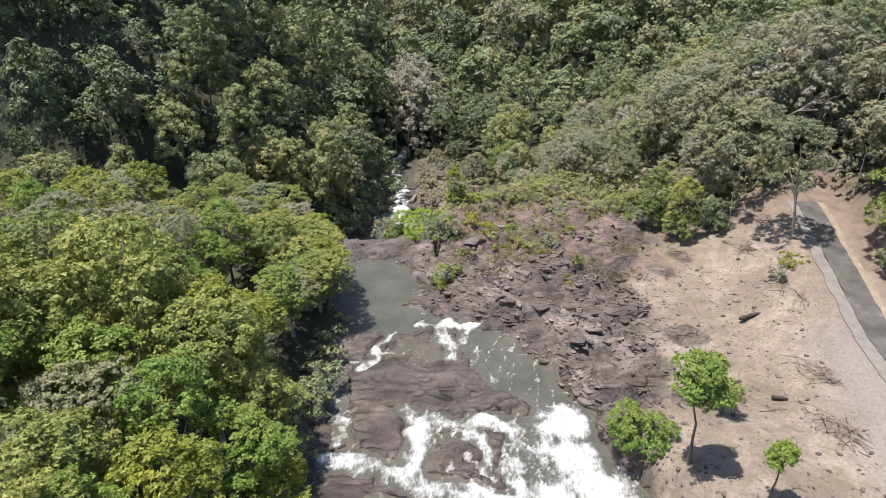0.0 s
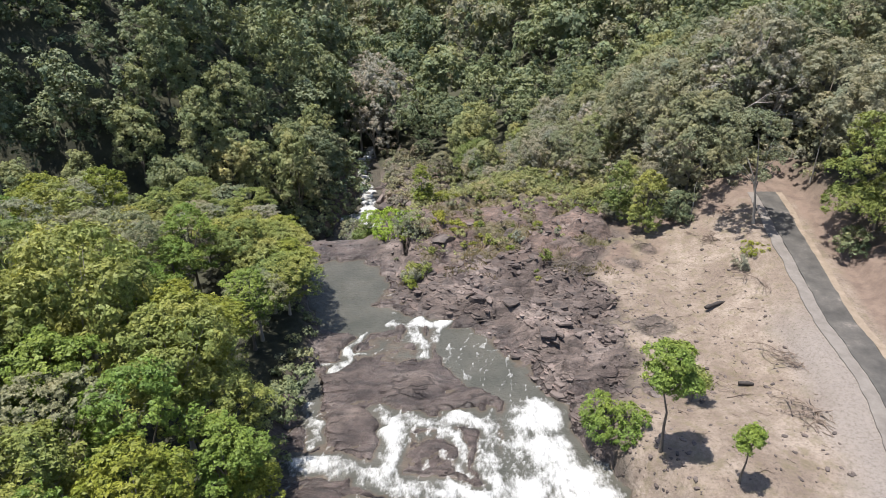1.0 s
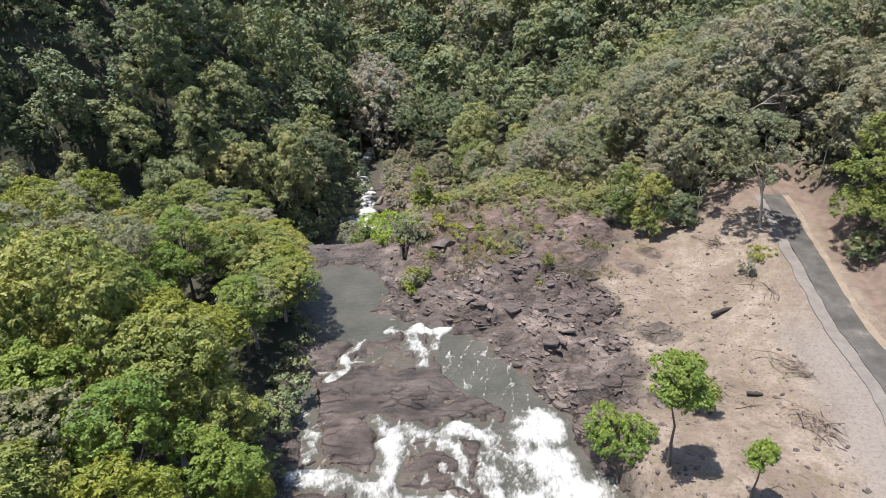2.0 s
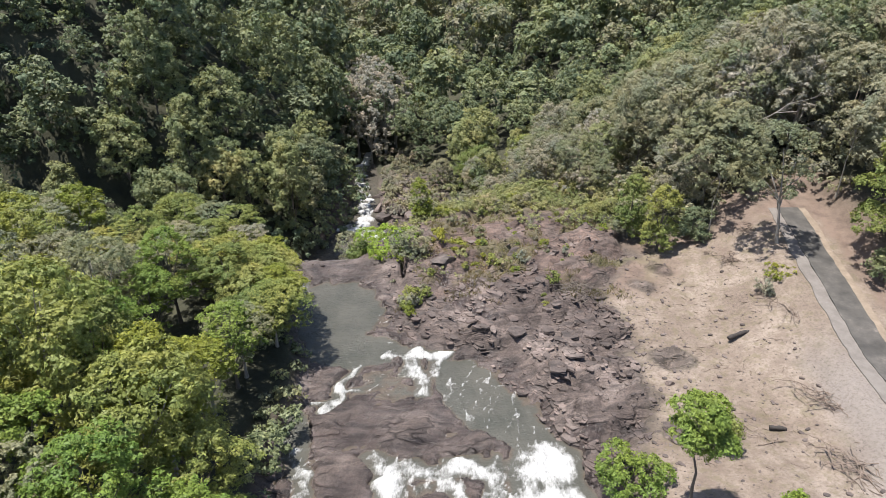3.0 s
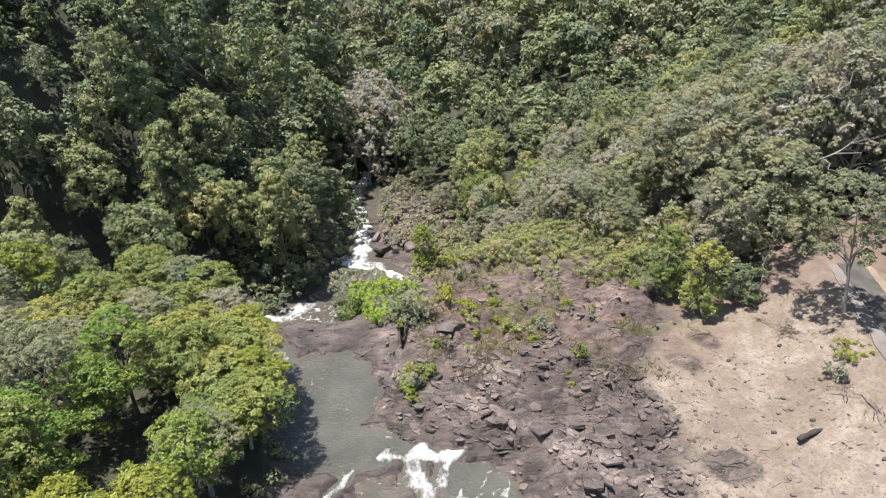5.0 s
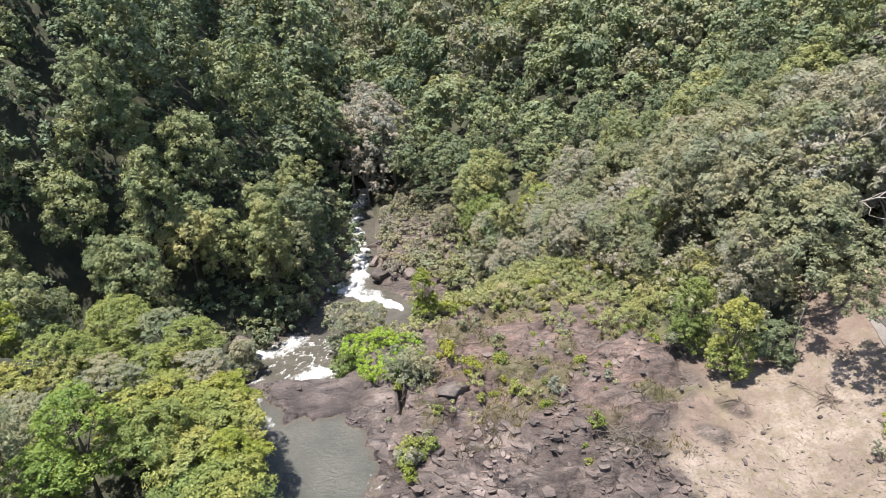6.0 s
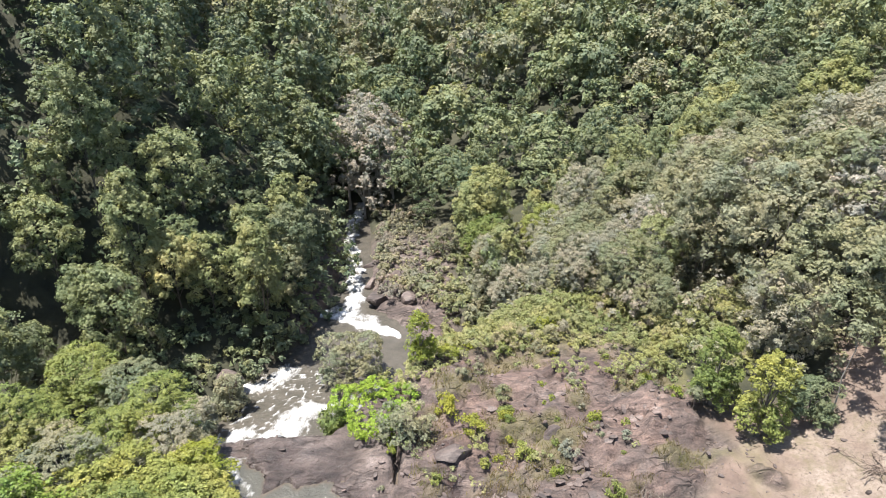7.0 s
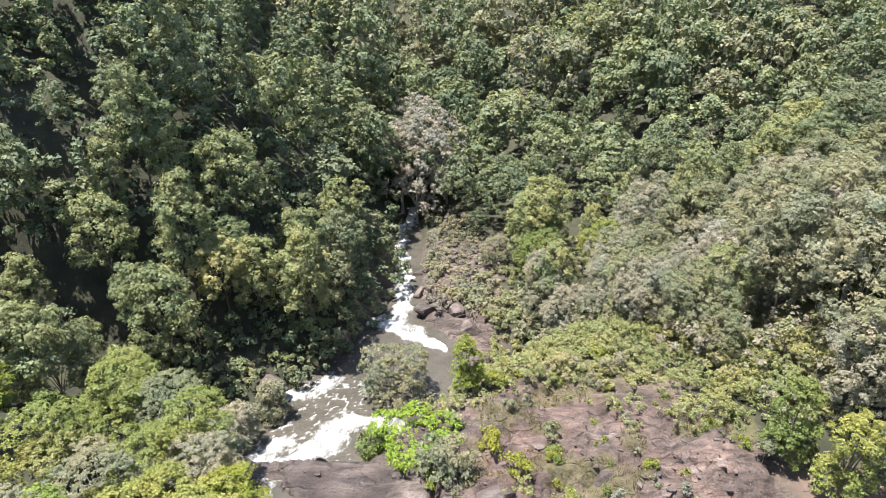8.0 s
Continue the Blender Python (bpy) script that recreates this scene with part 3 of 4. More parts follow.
for cx, cy, rx, ry, turn in ((0.7, 48.6, 1.3, 2.8, -18), (-1.4, 51.8, 0.8, 2.2, 20), (1.8, 45.4, 0.9, 2.2, 8), (8.2, 30.2, 1.6, 1.0, 0), (7.0, 33.0, 1.6, 1.2, 30)):
    wet_v = np.maximum(wet_v, 1.25 * smooth(-0.1, 0.3, bump(GX, GY, cx, cy, rx, ry, turn) + 0.9 * (fbm(GX * 1.1, GY * 1.1, 4, 58) - 0.5)) * rock_v)
bed_z = np.interp(GY, np.linspace(-42, 60, 128), ground_height(np.interp(np.linspace(-42, 60, 128), [p[1] for p in ROAD], [p[0] for p in ROAD]), np.linspace(-42, 60, 128), False)) - 0.06
GZ = GZ * (1 - on_road) + bed_z * on_road
clay_v = np.clip(smooth(1.6, 2.6, GX - roadside) + 0.8 * smooth(52.5, 55.5, GY) * smooth(10, 14, GX) + 0.75 * smooth(0.55, 0.7, fbm(GX * 0.5, GY * 0.5, 3, 43)) * smooth(46, 54, GY) + 0.9 * smooth(45, 50, GY) * smooth(18.5, 15.0, GX + 5 * (fbm(GX * 0.5, GY * 0.5, 4, 48) - 0.5)), 0, 1)
apron_v = 0.85 * smooth(-6.0, -3.2, GX - roadside + 3 * (fbm(GX * 0.35, GY * 0.35, 3, 44) - 0.5)) * smooth(42, 34, GY) * smooth(0, -1, GX - roadside)
dry_v = smooth(45, 53, GY + 5 * (fbm(GX * 0.3, GY * 0.3, 3, 46) - 0.5)) * smooth(-7, -1, GX + 4 * (fbm(GX * 0.4, GY * 0.4, 3, 47) - 0.5))
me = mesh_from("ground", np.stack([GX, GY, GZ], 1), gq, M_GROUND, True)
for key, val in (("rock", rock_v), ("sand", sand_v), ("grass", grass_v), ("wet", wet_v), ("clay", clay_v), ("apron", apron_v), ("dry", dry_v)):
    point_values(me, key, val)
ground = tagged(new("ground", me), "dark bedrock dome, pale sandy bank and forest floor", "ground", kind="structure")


# ---- the river ----
def foam_over(x, y, lines, seed, wander=1.1):
    total = np.zeros_like(x)
    rag = fbm(x * 1.0, y * 1.0, 4, seed)
    ox, oy = wander * 2 * (fbm(x * 0.7, y * 0.7, 3, seed + 8) - 0.5), wander * 2 * (fbm(x * 0.7, y * 0.7, 3, seed + 16) - 0.5)
    for ax, ay, bx, by, width, power in lines:
        s = streak(x + ox, y + oy, ax, ay, bx, by, width)
        total = np.maximum(total, power * np.clip(s * 1.5, 0, 1) ** 0.8 * (0.30 + 1.2 * rag))
    return total


wx, wy, wq = grid(np.arange(-19, 13.01, 0.16), np.concatenate([np.arange(-30, 14, 0.5), np.arange(14, 55.41, 0.16)]))
foam = foam_over(wx, wy, RAPIDS, 61, 0.9) * 0.82
warp = 2.2 * (fbm(wx * 0.45, wy * 0.45, 3, 86) - 0.5)
strands = 1 - np.abs(2 * fbm(wx * 1.5 + 0.5 * wy + warp, wy * 0.42 + warp, 4, 87) - 1) * 2.2
fan = smooth(0.2, 1.0, streak(wx + warp * 0.5, wy, 4.9, 31.6, 7.4, 20, 0.8 + 0.42 * np.clip(33 - wy, 0, 8)))
middle = smooth(33.2, 30.5, wy + warp) * smooth(-6.5, -3.5, wx) * smooth(9, 6, wx)
edge_left = smooth(29.0, 27.0, wy + warp * 0.5) * smooth(-11, -9, wx) * smooth(-3, -5, wx)
foam = np.maximum(foam, np.clip(strands, 0, 1) * np.maximum(1.0 * fan, np.maximum(0.72 * middle, 0.62 * edge_left)))
foam = np.maximum(foam, fan * 0.72)
# flow glints on the ripples, painted as pale lines in the foam mask
ripple = 1 - np.abs(2 * fbm(wx * 0.9 + warp, wy * 0.35 + warp, 5, 65) - 1) * 7
foam = np.maximum(foam, 0.66 * np.clip(ripple, 0, 1) * smooth(-13, -6, wx - 0.3 * (wy - 40)))
wz = water_level(wx, wy) - 0.16 * np.clip(wy - 52.6, 0, 9) ** 2 + 0.04 * fbm(wx * 1.2, wy * 1.2, 2, 66) + 0.6 * np.clip(foam - 0.4, 0, 1) * fbm(wx * 1.8, wy * 1.1, 4, 67)
me = mesh_from("river", np.stack([wx, wy, wz], 1), wq, M_WATER, True)
point_values(me, "foam", foam)
point_values(me, "shallow", smooth(0.5, 0.05, wz - ground_height(wx, wy)) * 0.85)
tagged(new("river", me), "grey-green river water with white rapids over bedrock", "river", kind="structure")

GORGE = ((-23.9, 77.9, -19.0, 81.6, 2.0, 0.82), (-24, 69.0, -21.4, 71.8, 1.8, 0.9), (-19.8, 68.0, -16.0, 75.3, 2.5, 0.98), (-16, 75.2, -11.1, 75.6, 1.9, 0.9), (-12.6, 75.5, -9.5, 79, 1.2, 0.8),
         (-17.6, 93.4, -7.8, 88.9, 1.0, 1.15), (-15.6, 94.2, -10.0, 91.2, 1.6, 1.0), (-13.7, 93.5, -14.4, 105.0, 2.0, 0.92), (-14.8, 105, -16.6, 112, 1.6, 0.85), (-16.6, 112, -17.4, 122, 1.7, 0.9), (-17, 122, -16.5, 140, 1.4, 1.0))
px, py, pq = grid(np.arange(-36, 4.01, 0.28), np.arange(62, 145.01, 0.28))
pf = foam_over(px, py, GORGE, 71, 1.0)
# sun glitter on the pool, painted as thin white lines in the foam mask
glint = 1 - np.abs(2 * fbm(px * 1.1 + py * 0.5, py * 1.3 - px * 0.4, 4, 74) - 1) * 3.2
pf = np.maximum(pf, 0.80 * smooth(87, 80, py) * smooth(-11, -16, px) * np.clip(glint, 0, 1))
pz = POOL - 0.03 * np.clip(py - 90, 0, 60) + 0.7 * np.clip(pf - 0.4, 0, 1) * fbm(px * 1.1, py * 1.1, 3, 75)
me = mesh_from("plunge_pool", np.stack([px, py, pz], 1), pq, M_WATER, True)
point_values(me, "foam", pf)
point_values(me, "shallow", 0.4 * smooth(2.0, 0.1, pz - ground_height(px, py)))
tagged(new("plunge_pool", me), "shaded plunge pool and white stream in the gorge", "river", kind="structure")

# the falls that drop from the brink into the pool
for x0, wide, y0, ahead, z0, drop, label in ((-17.0, 4.0, 54.3, 10.5, -0.9, 14.6, "white water falling from the rock lip into the gorge"), (-6.6, 1.5, 55.2, 5.0, 0.45, 6.0, "narrow white side chute falling past a green tree")):
    fu, fv, fq = grid(np.linspace(0, 1, 60), np.linspace(0, 1, 70))
    fx = x0 + wide * fu + 0.5 * (fbm(fu * 9, fv * 5, 3, 77) - 0.5) - 0.45 * wide * fv * (1 - fu)
    fy = y0 + 0.7 * fu + ahead * fv ** 0.8 + 0.7 * (fbm(fu * 14, fv * 6, 3, 78) - 0.5)
    fz = z0 - drop * fv ** 1.5 + 0.5 * (fbm(fu * 16, fv * 7, 3, 79) - 0.5) * np.minimum(1, fv * 6)
    me = mesh_from("waterfall", np.stack([fx, fy, fz], 1), fq, M_WATER, True)
    point_values(me, "foam", 0.62 + 0.6 * fbm(fu * 18, fv * 4, 3, 80))
    tagged(new("waterfall", me), label, "waterfall", kind="structure")

# ---- the road ----
ry = np.linspace(-40, 55.6, 268)
rxm = np.interp(ry, [p[1] for p in ROAD], [p[0] for p in ROAD])
rxm = np.convolve(np.pad(rxm, 6, mode="edge"), np.ones(13) / 13, mode="valid")
road_z = np.convolve(np.pad(ground_height(rxm, ry, False), 6, mode="edge"), np.ones(13) / 13, mode="valid")
for name, lo, hi, lift, m, label in (("road", -1.1, 0.75, 0.07, M_ASPHALT, "narrow dark asphalt road, damp and patched"), ("road_shoulder", -2.0, -1.06, 0.02, M_CONCRETE, "pale worn concrete edge of the road"), ("gutter", 0.72, 1.3, 0.03, M_CLAY, "ochre earth gutter along the road")):
    us = np.linspace(lo, hi, 7)
    wave = 0.35 * (fbm(ry * 0.9, ry * 0 + lo, 4, 81)[:, None] - 0.5) * ((us == us[0]) | (us == us[-1]))[None, :]
    RX, RY = (rxm[:, None] + us[None, :] + wave).ravel(), np.repeat(ry, 7)
    RZ = np.repeat(road_z, 7) + lift
    i = (np.arange(len(ry) - 1)[:, None] * 7 + np.arange(6)[None, :]).ravel()
    top = np.stack([RX, RY, RZ], 1)
    q = np.stack([i, i + 1, i + 8, i + 7], 1)
    n = len(top)
    row = np.arange(len(ry) - 1) * 7
    edge = np.concatenate([np.stack([row + c, row + 7 + c, row + 7 + c + n, row + c + n], 1) for c in (0, 6)])
    tagged(new(name, mesh_from(name, np.concatenate([top, top - [0, 0, 0.5]]), np.concatenate([q, edge]), m, False)), label, "road", kind="structure")


# ---- trees ----
def tree(name, seed, height, radius, bare, leaves, size, leaf, bark, clumps=14, lean=(0, 0), limbs=7, trunk_r=None, flat=0.75, ragged=0.3, split=True, tuft=2.5, per=26, long=1.6, domed=False, loose=0.5):
    """A tree at the world's origin: an Empty with a trunk and a crown."""
    r = np.random.default_rng(seed)
    blobs = [(b[0] + lean[0], b[1] + lean[1], *b[2:]) for b in (dome_blobs if domed else crown_blobs)(r, bare, height, radius, clumps, flat)]
    base = new(name)
    stem, *arms = trunk_mesh(r, blobs, trunk_r or 0.012 * height + 0.05, max(bare, 0.3), limbs=limbs)
    if not split:
        stem, arms = join_parts([stem, *arms]), ()
    trunk = part("trunk", mesh_from("trunk", *stem, bark, True), base)
    for arm in arms:
        part("branch", mesh_from("branch", *arm, bark, True), trunk)
    v, q = crown_cloud(r, blobs, leaves, size, ragged, per, tuft, long, loose)
    part("crown", mesh_from("crown", v, q, leaf), base)
    return base


def plant(pattern, places, label, category, group="", broad=0.0):
    """Sets a thing and its copies on the ground: rows of x, y, scale and, where given, height over sea."""
    for k, (x, y, s, *z) in enumerate(places):
        at = pose(x, y, (z[0] if z else height_at(x, y) - 0.05), 0, 0, (x * 71 + y * 37) % 360) @ Matrix.Diagonal((s + broad * (1 - s), s + broad * (1 - s), s * (0.9 + 0.2 * ((x * 13.7 + y * 5.1) % 1)), 1))
        if k == 0:
            ob, first = pattern, at
        else:
            ob = copy_thing(pattern, at)
        tagged(ob, label, category, group)
    if places:
        pattern.matrix_basis = first


def scatter(seed, x0, x1, y0, y1, step, keep):
    r = np.random.default_rng(seed)
    out = []
    for y in np.arange(y0, y1, step * 0.87):
        for x in np.arange(x0, x1, step):
            qx, qy = x + r.uniform(-0.42, 0.42) * step, y + r.uniform(-0.42, 0.42) * step
            if keep(qx, qy):
                out.append((qx, qy))
    return out


def deal(places, kinds):
    """Shares places among a number of kinds, evenly mixed."""
    piles = [[] for _ in range(kinds)]
    for row in places:
        piles[random.randrange(kinds)].append(row)
    return piles


# the grove on the near bank
def grove_here(x, y):
    return -0.66 * y - 11.5 < x < left_bank(y) - 1.2 and y < 56 + 0.1 * x


near = []
for x, y in scatter(3, -56, -8, 11, 56, 4.1, grove_here):
    inland = float(smooth(1, 13, left_bank(y) - x))
    if 28 < y < 39.5 and left_bank(y) - x < 3.4:
        continue
    tall = np.interp(y, [0, 26, 31, 40, 50, 56], [1.0, 1.0, 0.70, 0.58, 0.46, 0.36]) * (0.62 + 0.46 * inland) * random.uniform(0.68, 1.25)
    near.append((x, y, tall))
near += [(-11.4, 22.8, 0.5), (-12.2, 26.2, 0.5), (-15.0, 29.8, 0.55), (-14.6, 33.8, 0.5), (-13.8, 37.6, 0.5), (-12.6, 41.0, 0.44), (-12.9, 43.6, 0.42), (-13.8, 46.2, 0.40), (-14.6, 48.8, 0.36), (-16.4, 44.4, 0.5), (-17.4, 48.0, 0.44), (-19.6, 50.6, 0.42), (-15.4, 46.8, 0.42), (-16.6, 50.8, 0.4), (-14.9, 43.4, 0.46), (-18.8, 46.2, 0.48), (-10.4, 22.6, 0.32), (-11.2, 24.8, 0.3), (-18.6, 53.4, 0.42), (-21.4, 55.8, 0.5), (-24.8, 56.6, 0.5), (-20.4, 58.0, 0.46)]
GROVE = (  # height, radius, bare stem, leaves, leaf size, leaf, bark, raggedness, tuft, length of leaf
    (12, 3.5, 3.0, 9600, 0.145, M_LEAF_BRIGHT, M_BARK, 0.45, 2.7, 1.6),
    (13, 3.2, 2.0, 8600, 0.145, M_LEAF_LUSH, M_BARK, 0.42, 2.5, 1.5),
    (11.5, 4.0, 3.4, 9600, 0.15, M_LEAF_BRIGHT, M_PALEBARK, 0.6, 3.2, 2.0),
    (11, 3.4, 2.6, 11000, 0.105, M_LEAF_OLIVE, M_PALEBARK, 0.5, 2.6, 1.6),
    (12, 3.0, 2.2, 7600, 0.15, M_LEAF_GOLD, M_PALEBARK, 0.7, 2.6, 1.7))
grove = [tree("tree", 100 + k, h, rad, bare, n, size, leaf, bark, 30, limbs=9, ragged=rg, trunk_r=0.17, tuft=tf, long=lg) for k, (h, rad, bare, n, size, leaf, bark, rg, tf, lg) in enumerate(GROVE)]
shares = [[] for _ in range(5)]
for row in near:
    shares[random.choice((0, 2, 4, 0, 3, 3) if row[1] > 44 else (0, 2, 4, 0, 3, 3, 1) if row[1] > 36 else (0, 4, 2, 1, 0, 3, 1, 2))].append(row)
for k, pile in enumerate(shares):
    plant(grove[k], pile, ("leafy bright green broadleaf tree on the river bank", "dense deep green broadleaf tree on the river bank", "spreading yellow-green broadleaf tree above the river", "dull olive green tree in the bank's grove", "thin golden-green tree with open crown")[k], "tree", "trees of the near bank", 0.38)


# woods: the nearer trees one by one
def woods_here(x, y):
    if not -0.75 * y - 8 < x < 0.61 * y + 12:
        return False
    xr, half = float(np.interp(y, RIVER_Y, RIVER_X)), float(np.interp(y, RIVER_Y, RIVER_HALF))
    if y > 128:
        return True
    if x < xr:
        return y > 66 and x < xr - half - (2.8 if 86 < y < 126 else 1.2) and (y > 82 or x < -30 - 0.3 * (82 - y))
    if x < xr + half + 2.5:
        return False
    edge = float(np.interp(x, [-14, -9, -3, 4, 10, 14, 18, 24, 27, 30, 33, 36, 40], [127, 118, 106, 84, 72, 66, 58.5, 57, 60, 63, 61, 51, 30]))
    return y > edge


spots = scatter(11, -175, 150, 44, 212, 5.15, woods_here)
spots.sort(key=lambda s: math.hypot(s[0] - 10, s[1] - 34))
one_by_one, rest = spots[:130], spots[130:]


def tone(x, y):
    """Which mix of trees grows where, olive and grey on the sunny flank; on the steep one its shade is put into darker
    leaves.
    """
    n = float(fbm(np.array([x * 0.06]), np.array([y * 0.06]), 3, 91)[0])
    sunny = float(smooth(0, 12, x)) * float(smooth(110, 86, y))
    # lowers the tint on the steep slope: its shade painted into the leaf colour
    flank = float(smooth(-18, -28, x)) * float(smooth(118, 100, y))
    return 0.26 + 0.8 * (n - 0.5) + 0.50 * sunny - 0.16 * flank


WOODS = (  # height, radius, bare stem, leaf, bark, raggedness, label
    (11, 3.1, 0.6, M_LEAF_DARK, M_BARK, 0.28, "dark green rainforest tree with a rounded crown"),
    (12.5, 2.6, 0.6, M_LEAF_DARK, M_BARK, 0.35, "tall dark green tree hung with creepers"),
    (9.5, 3.2, 0.2, M_LEAF_OLIVE, M_BARK, 0.36, "grey-olive tree with thin pale foliage"),
    (8.5, 3.4, 0.2, M_LEAF_OLIVE, M_BARK, 0.4, "low olive green tree with a domed crown"),
    (10, 3.2, 0.5, M_LEAF_BRIGHT, M_BARK, 0.3, "bright green tree among darker woods"))
kinds = [tree("tree", 200 + k, h, rad, bare, 10500 if k in (2, 3) else 7000, 0.12 if k in (2, 3) else 0.165, leaf, bark, 24, ragged=rg, split=False, trunk_r=0.11, tuft=2.9, domed=True, flat=0.85, loose=0.36) for k, (h, rad, bare, leaf, bark, rg, label) in enumerate(WOODS)]
piles = [[] for _ in range(5)]
for x, y in one_by_one:
    u = tone(x, y) + random.uniform(-0.22, 0.22)
    k = (0, 1)[random.random() < 0.5] if u < 0.38 else 4 if u < 0.48 and 2 < x < 12 else (2, 3)[random.random() < 0.5]
    piles[k].append((x, y, random.uniform(0.62, 1.2) * (1.25 if x > 17 and y < 82 else 0.8 if x > 3 and y < 85 else 1)))
for k, pile in enumerate(piles):
    plant(kinds[k], pile, WOODS[k][-1], "tree", "trees of the valley woods")

# the woods beyond, too many to count: tall narrow crowns for the steep flank, domes for the rest
tv, tt, lots = [], [], {}
for far, (count, size) in enumerate(((2350, 0.18), (1000, 0.285))):
    for k in range(7):
        r = np.random.default_rng(300 + 10 * far + k)
        lots[far, 0, k] = crown_cloud(r, dome_blobs(r, 1.5, 10.5 + 0.7 * k, 2.2 + 0.14 * k, 17, 1.0), count, size, 0.4, per=22, tuft=2.6, loose=0.36)[0]
        lots[far, 1, k] = crown_cloud(r, dome_blobs(r, 2.0, 8.0 + 0.6 * k, 2.8 + 0.2 * k, 16, 0.85), count, size, 0.35, per=22, tuft=2.6, loose=0.36)[0]
for x, y in rest:
    steep_side = x < float(np.interp(y, RIVER_Y, RIVER_X)) and random.random() < 0.8
    v = lots[int(y > 122), int(not steep_side), random.randrange(7)]
    a, s = random.uniform(0, 6.28), random.choice((0.58, 0.75, 0.95, 1.1, 1.25, 1.45))
    c, sn = math.cos(a) * s, math.sin(a) * s
    z = float(ground_height(np.array([x]), np.array([y]), False)[0])
    tv.append(np.stack([v[:, 0] * c - v[:, 1] * sn + x, v[:, 0] * sn + v[:, 1] * c + y, v[:, 2] * s * random.uniform(0.75, 1.35) + z], 1))
    tt.append(np.full(len(v), min(0.97, max(0, tone(x, y) + random.uniform(-0.26, 0.3)))))
tv = np.concatenate(tv)
me = mesh_from("distant_woods", tv, np.arange(len(tv)).reshape(-1, 3), M_WOODS)
point_values(me, "tint", np.concatenate(tt))
tagged(new("distant_woods", me), "dense green rainforest over the valley's far slopes", "forest", kind="stuff")

# ---- undergrowth along the woods' edges and on the dome's far slope ----
uv, ut = [], []


def add_clumps(places, size, leaves, leaf, tint, flat=0.7):
    r = np.random.default_rng(len(places))
    for x, y in places:
        s = size * r.choice([0.45, 0.7, 1.0, 1.5], p=[0.3, 0.35, 0.25, 0.1]) * r.uniform(0.8, 1.2)
        z = height_at(x, y)
        v, _ = crown_cloud(r, [(0, 0, s * 0.3, s, s, s * flat * r.uniform(0.8, 1.6)), (s * 0.5 * r.normal(), s * 0.5 * r.normal(), s * 0.5, s * 0.5, s * 0.5, s * 0.55)], max(30, int(leaves * s * s / size / size)), leaf, 0.5)
        uv.append(v + [x, y, z])
        ut.append(np.full(len(v), np.clip(tint + r.uniform(-0.2, 0.16), 0, 1)))


def slope_here(x, y):
    edge = float(np.interp(x, [-14, -9, -3, 4, 10, 14, 18, 24, 30], [108, 103, 92, 80, 72, 66, 58.5, 57, 60]))
    if x < -2 and y > 80 or random.random() < 0.2:
        return False
    return float(brink(x)) + 1.5 * random.random() < y < edge + 3 and x < 26


# leaf tint lowered here to paint in the shade of the tall trees
add_clumps(scatter(22, -36, -23, 60, 82, 1.9, lambda x, y: x < -25 - 0.25 * (82 - y) * 0.5 and y > 60), 1.4, 420, 0.16, 0.4)
add_clumps(scatter(23, -34, -14, 82, 112, 2.1, lambda x, y: -8.5 < x - float(np.interp(y, RIVER_Y, RIVER_X)) + float(np.interp(y, RIVER_Y, RIVER_HALF)) < 0.2), 1.6, 330, 0.19, 0.34)
add_clumps(scatter(29, -6, 10, 86, 110, 2.0, lambda x, y: y > 92 - 1.2 * (x + 3) and x > -6 + 0.1 * (y - 86)), 1.4, 330, 0.18, 0.6)
add_clumps(scatter(24, -14, -2, 96, 125, 1.6, lambda x, y: 1.5 < x - float(np.interp(y, RIVER_Y, RIVER_X)) - float(np.interp(y, RIVER_Y, RIVER_HALF)) < 9), 1.0, 300, 0.15, 0.78)
add_clumps(scatter(25, -45, -9, 14, 56, 1.6, lambda x, y: -1.8 < x - left_bank(y) < -0.4), 0.8, 260, 0.15, 0.4)
add_clumps(scatter(26, 3, 38, 57, 92, 2.1, lambda x, y: y > float(np.interp(x, [3, 10, 14, 18, 24, 30, 36], [80, 72, 66, 58.5, 57, 60, 52])) - 0.5), 1.8, 430, 0.15, 0.70, 1.0)
add_clumps(scatter(33, -125, -16, 82, 150, 2.5, lambda x, y: x < float(np.interp(y, RIVER_Y, RIVER_X)) - float(np.interp(y, RIVER_Y, RIVER_HALF)) - 0.5 and x > -0.75 * y - 8), 2.3, 110, 0.32, 0.14, 0.9)
tv = np.concatenate(uv)
me = mesh_from("undergrowth", tv, np.arange(len(tv)).reshape(-1, 3), M_WOODS)
point_values(me, "tint", np.concatenate(ut))
tagged(new("undergrowth", me), "dull green undergrowth below the forest trees", "undergrowth", kind="stuff")
uv, ut = [], []
add_clumps(scatter(21, -5, 26, 57, 100, 1.4, slope_here), 0.85, 280, 0.14, 0.60)
add_clumps(scatter(35, 2, 19, 63, 74, 2.0, lambda x, y: y > float(brink(x)) - 1.0), 1.0, 520, 0.092, 0.42, 0.9)
add_clumps(scatter(38, 11, 21, 58, 67, 1.6, lambda x, y: y > 57 + 0.4 * abs(x - 16)), 0.9, 440, 0.092, 0.4, 1.0)
add_clumps(scatter(37, 2, 19, 64, 75, 2.3, lambda x, y: y > float(brink(x)) - 0.5), 0.9, 460, 0.092, 0.86, 1.1)
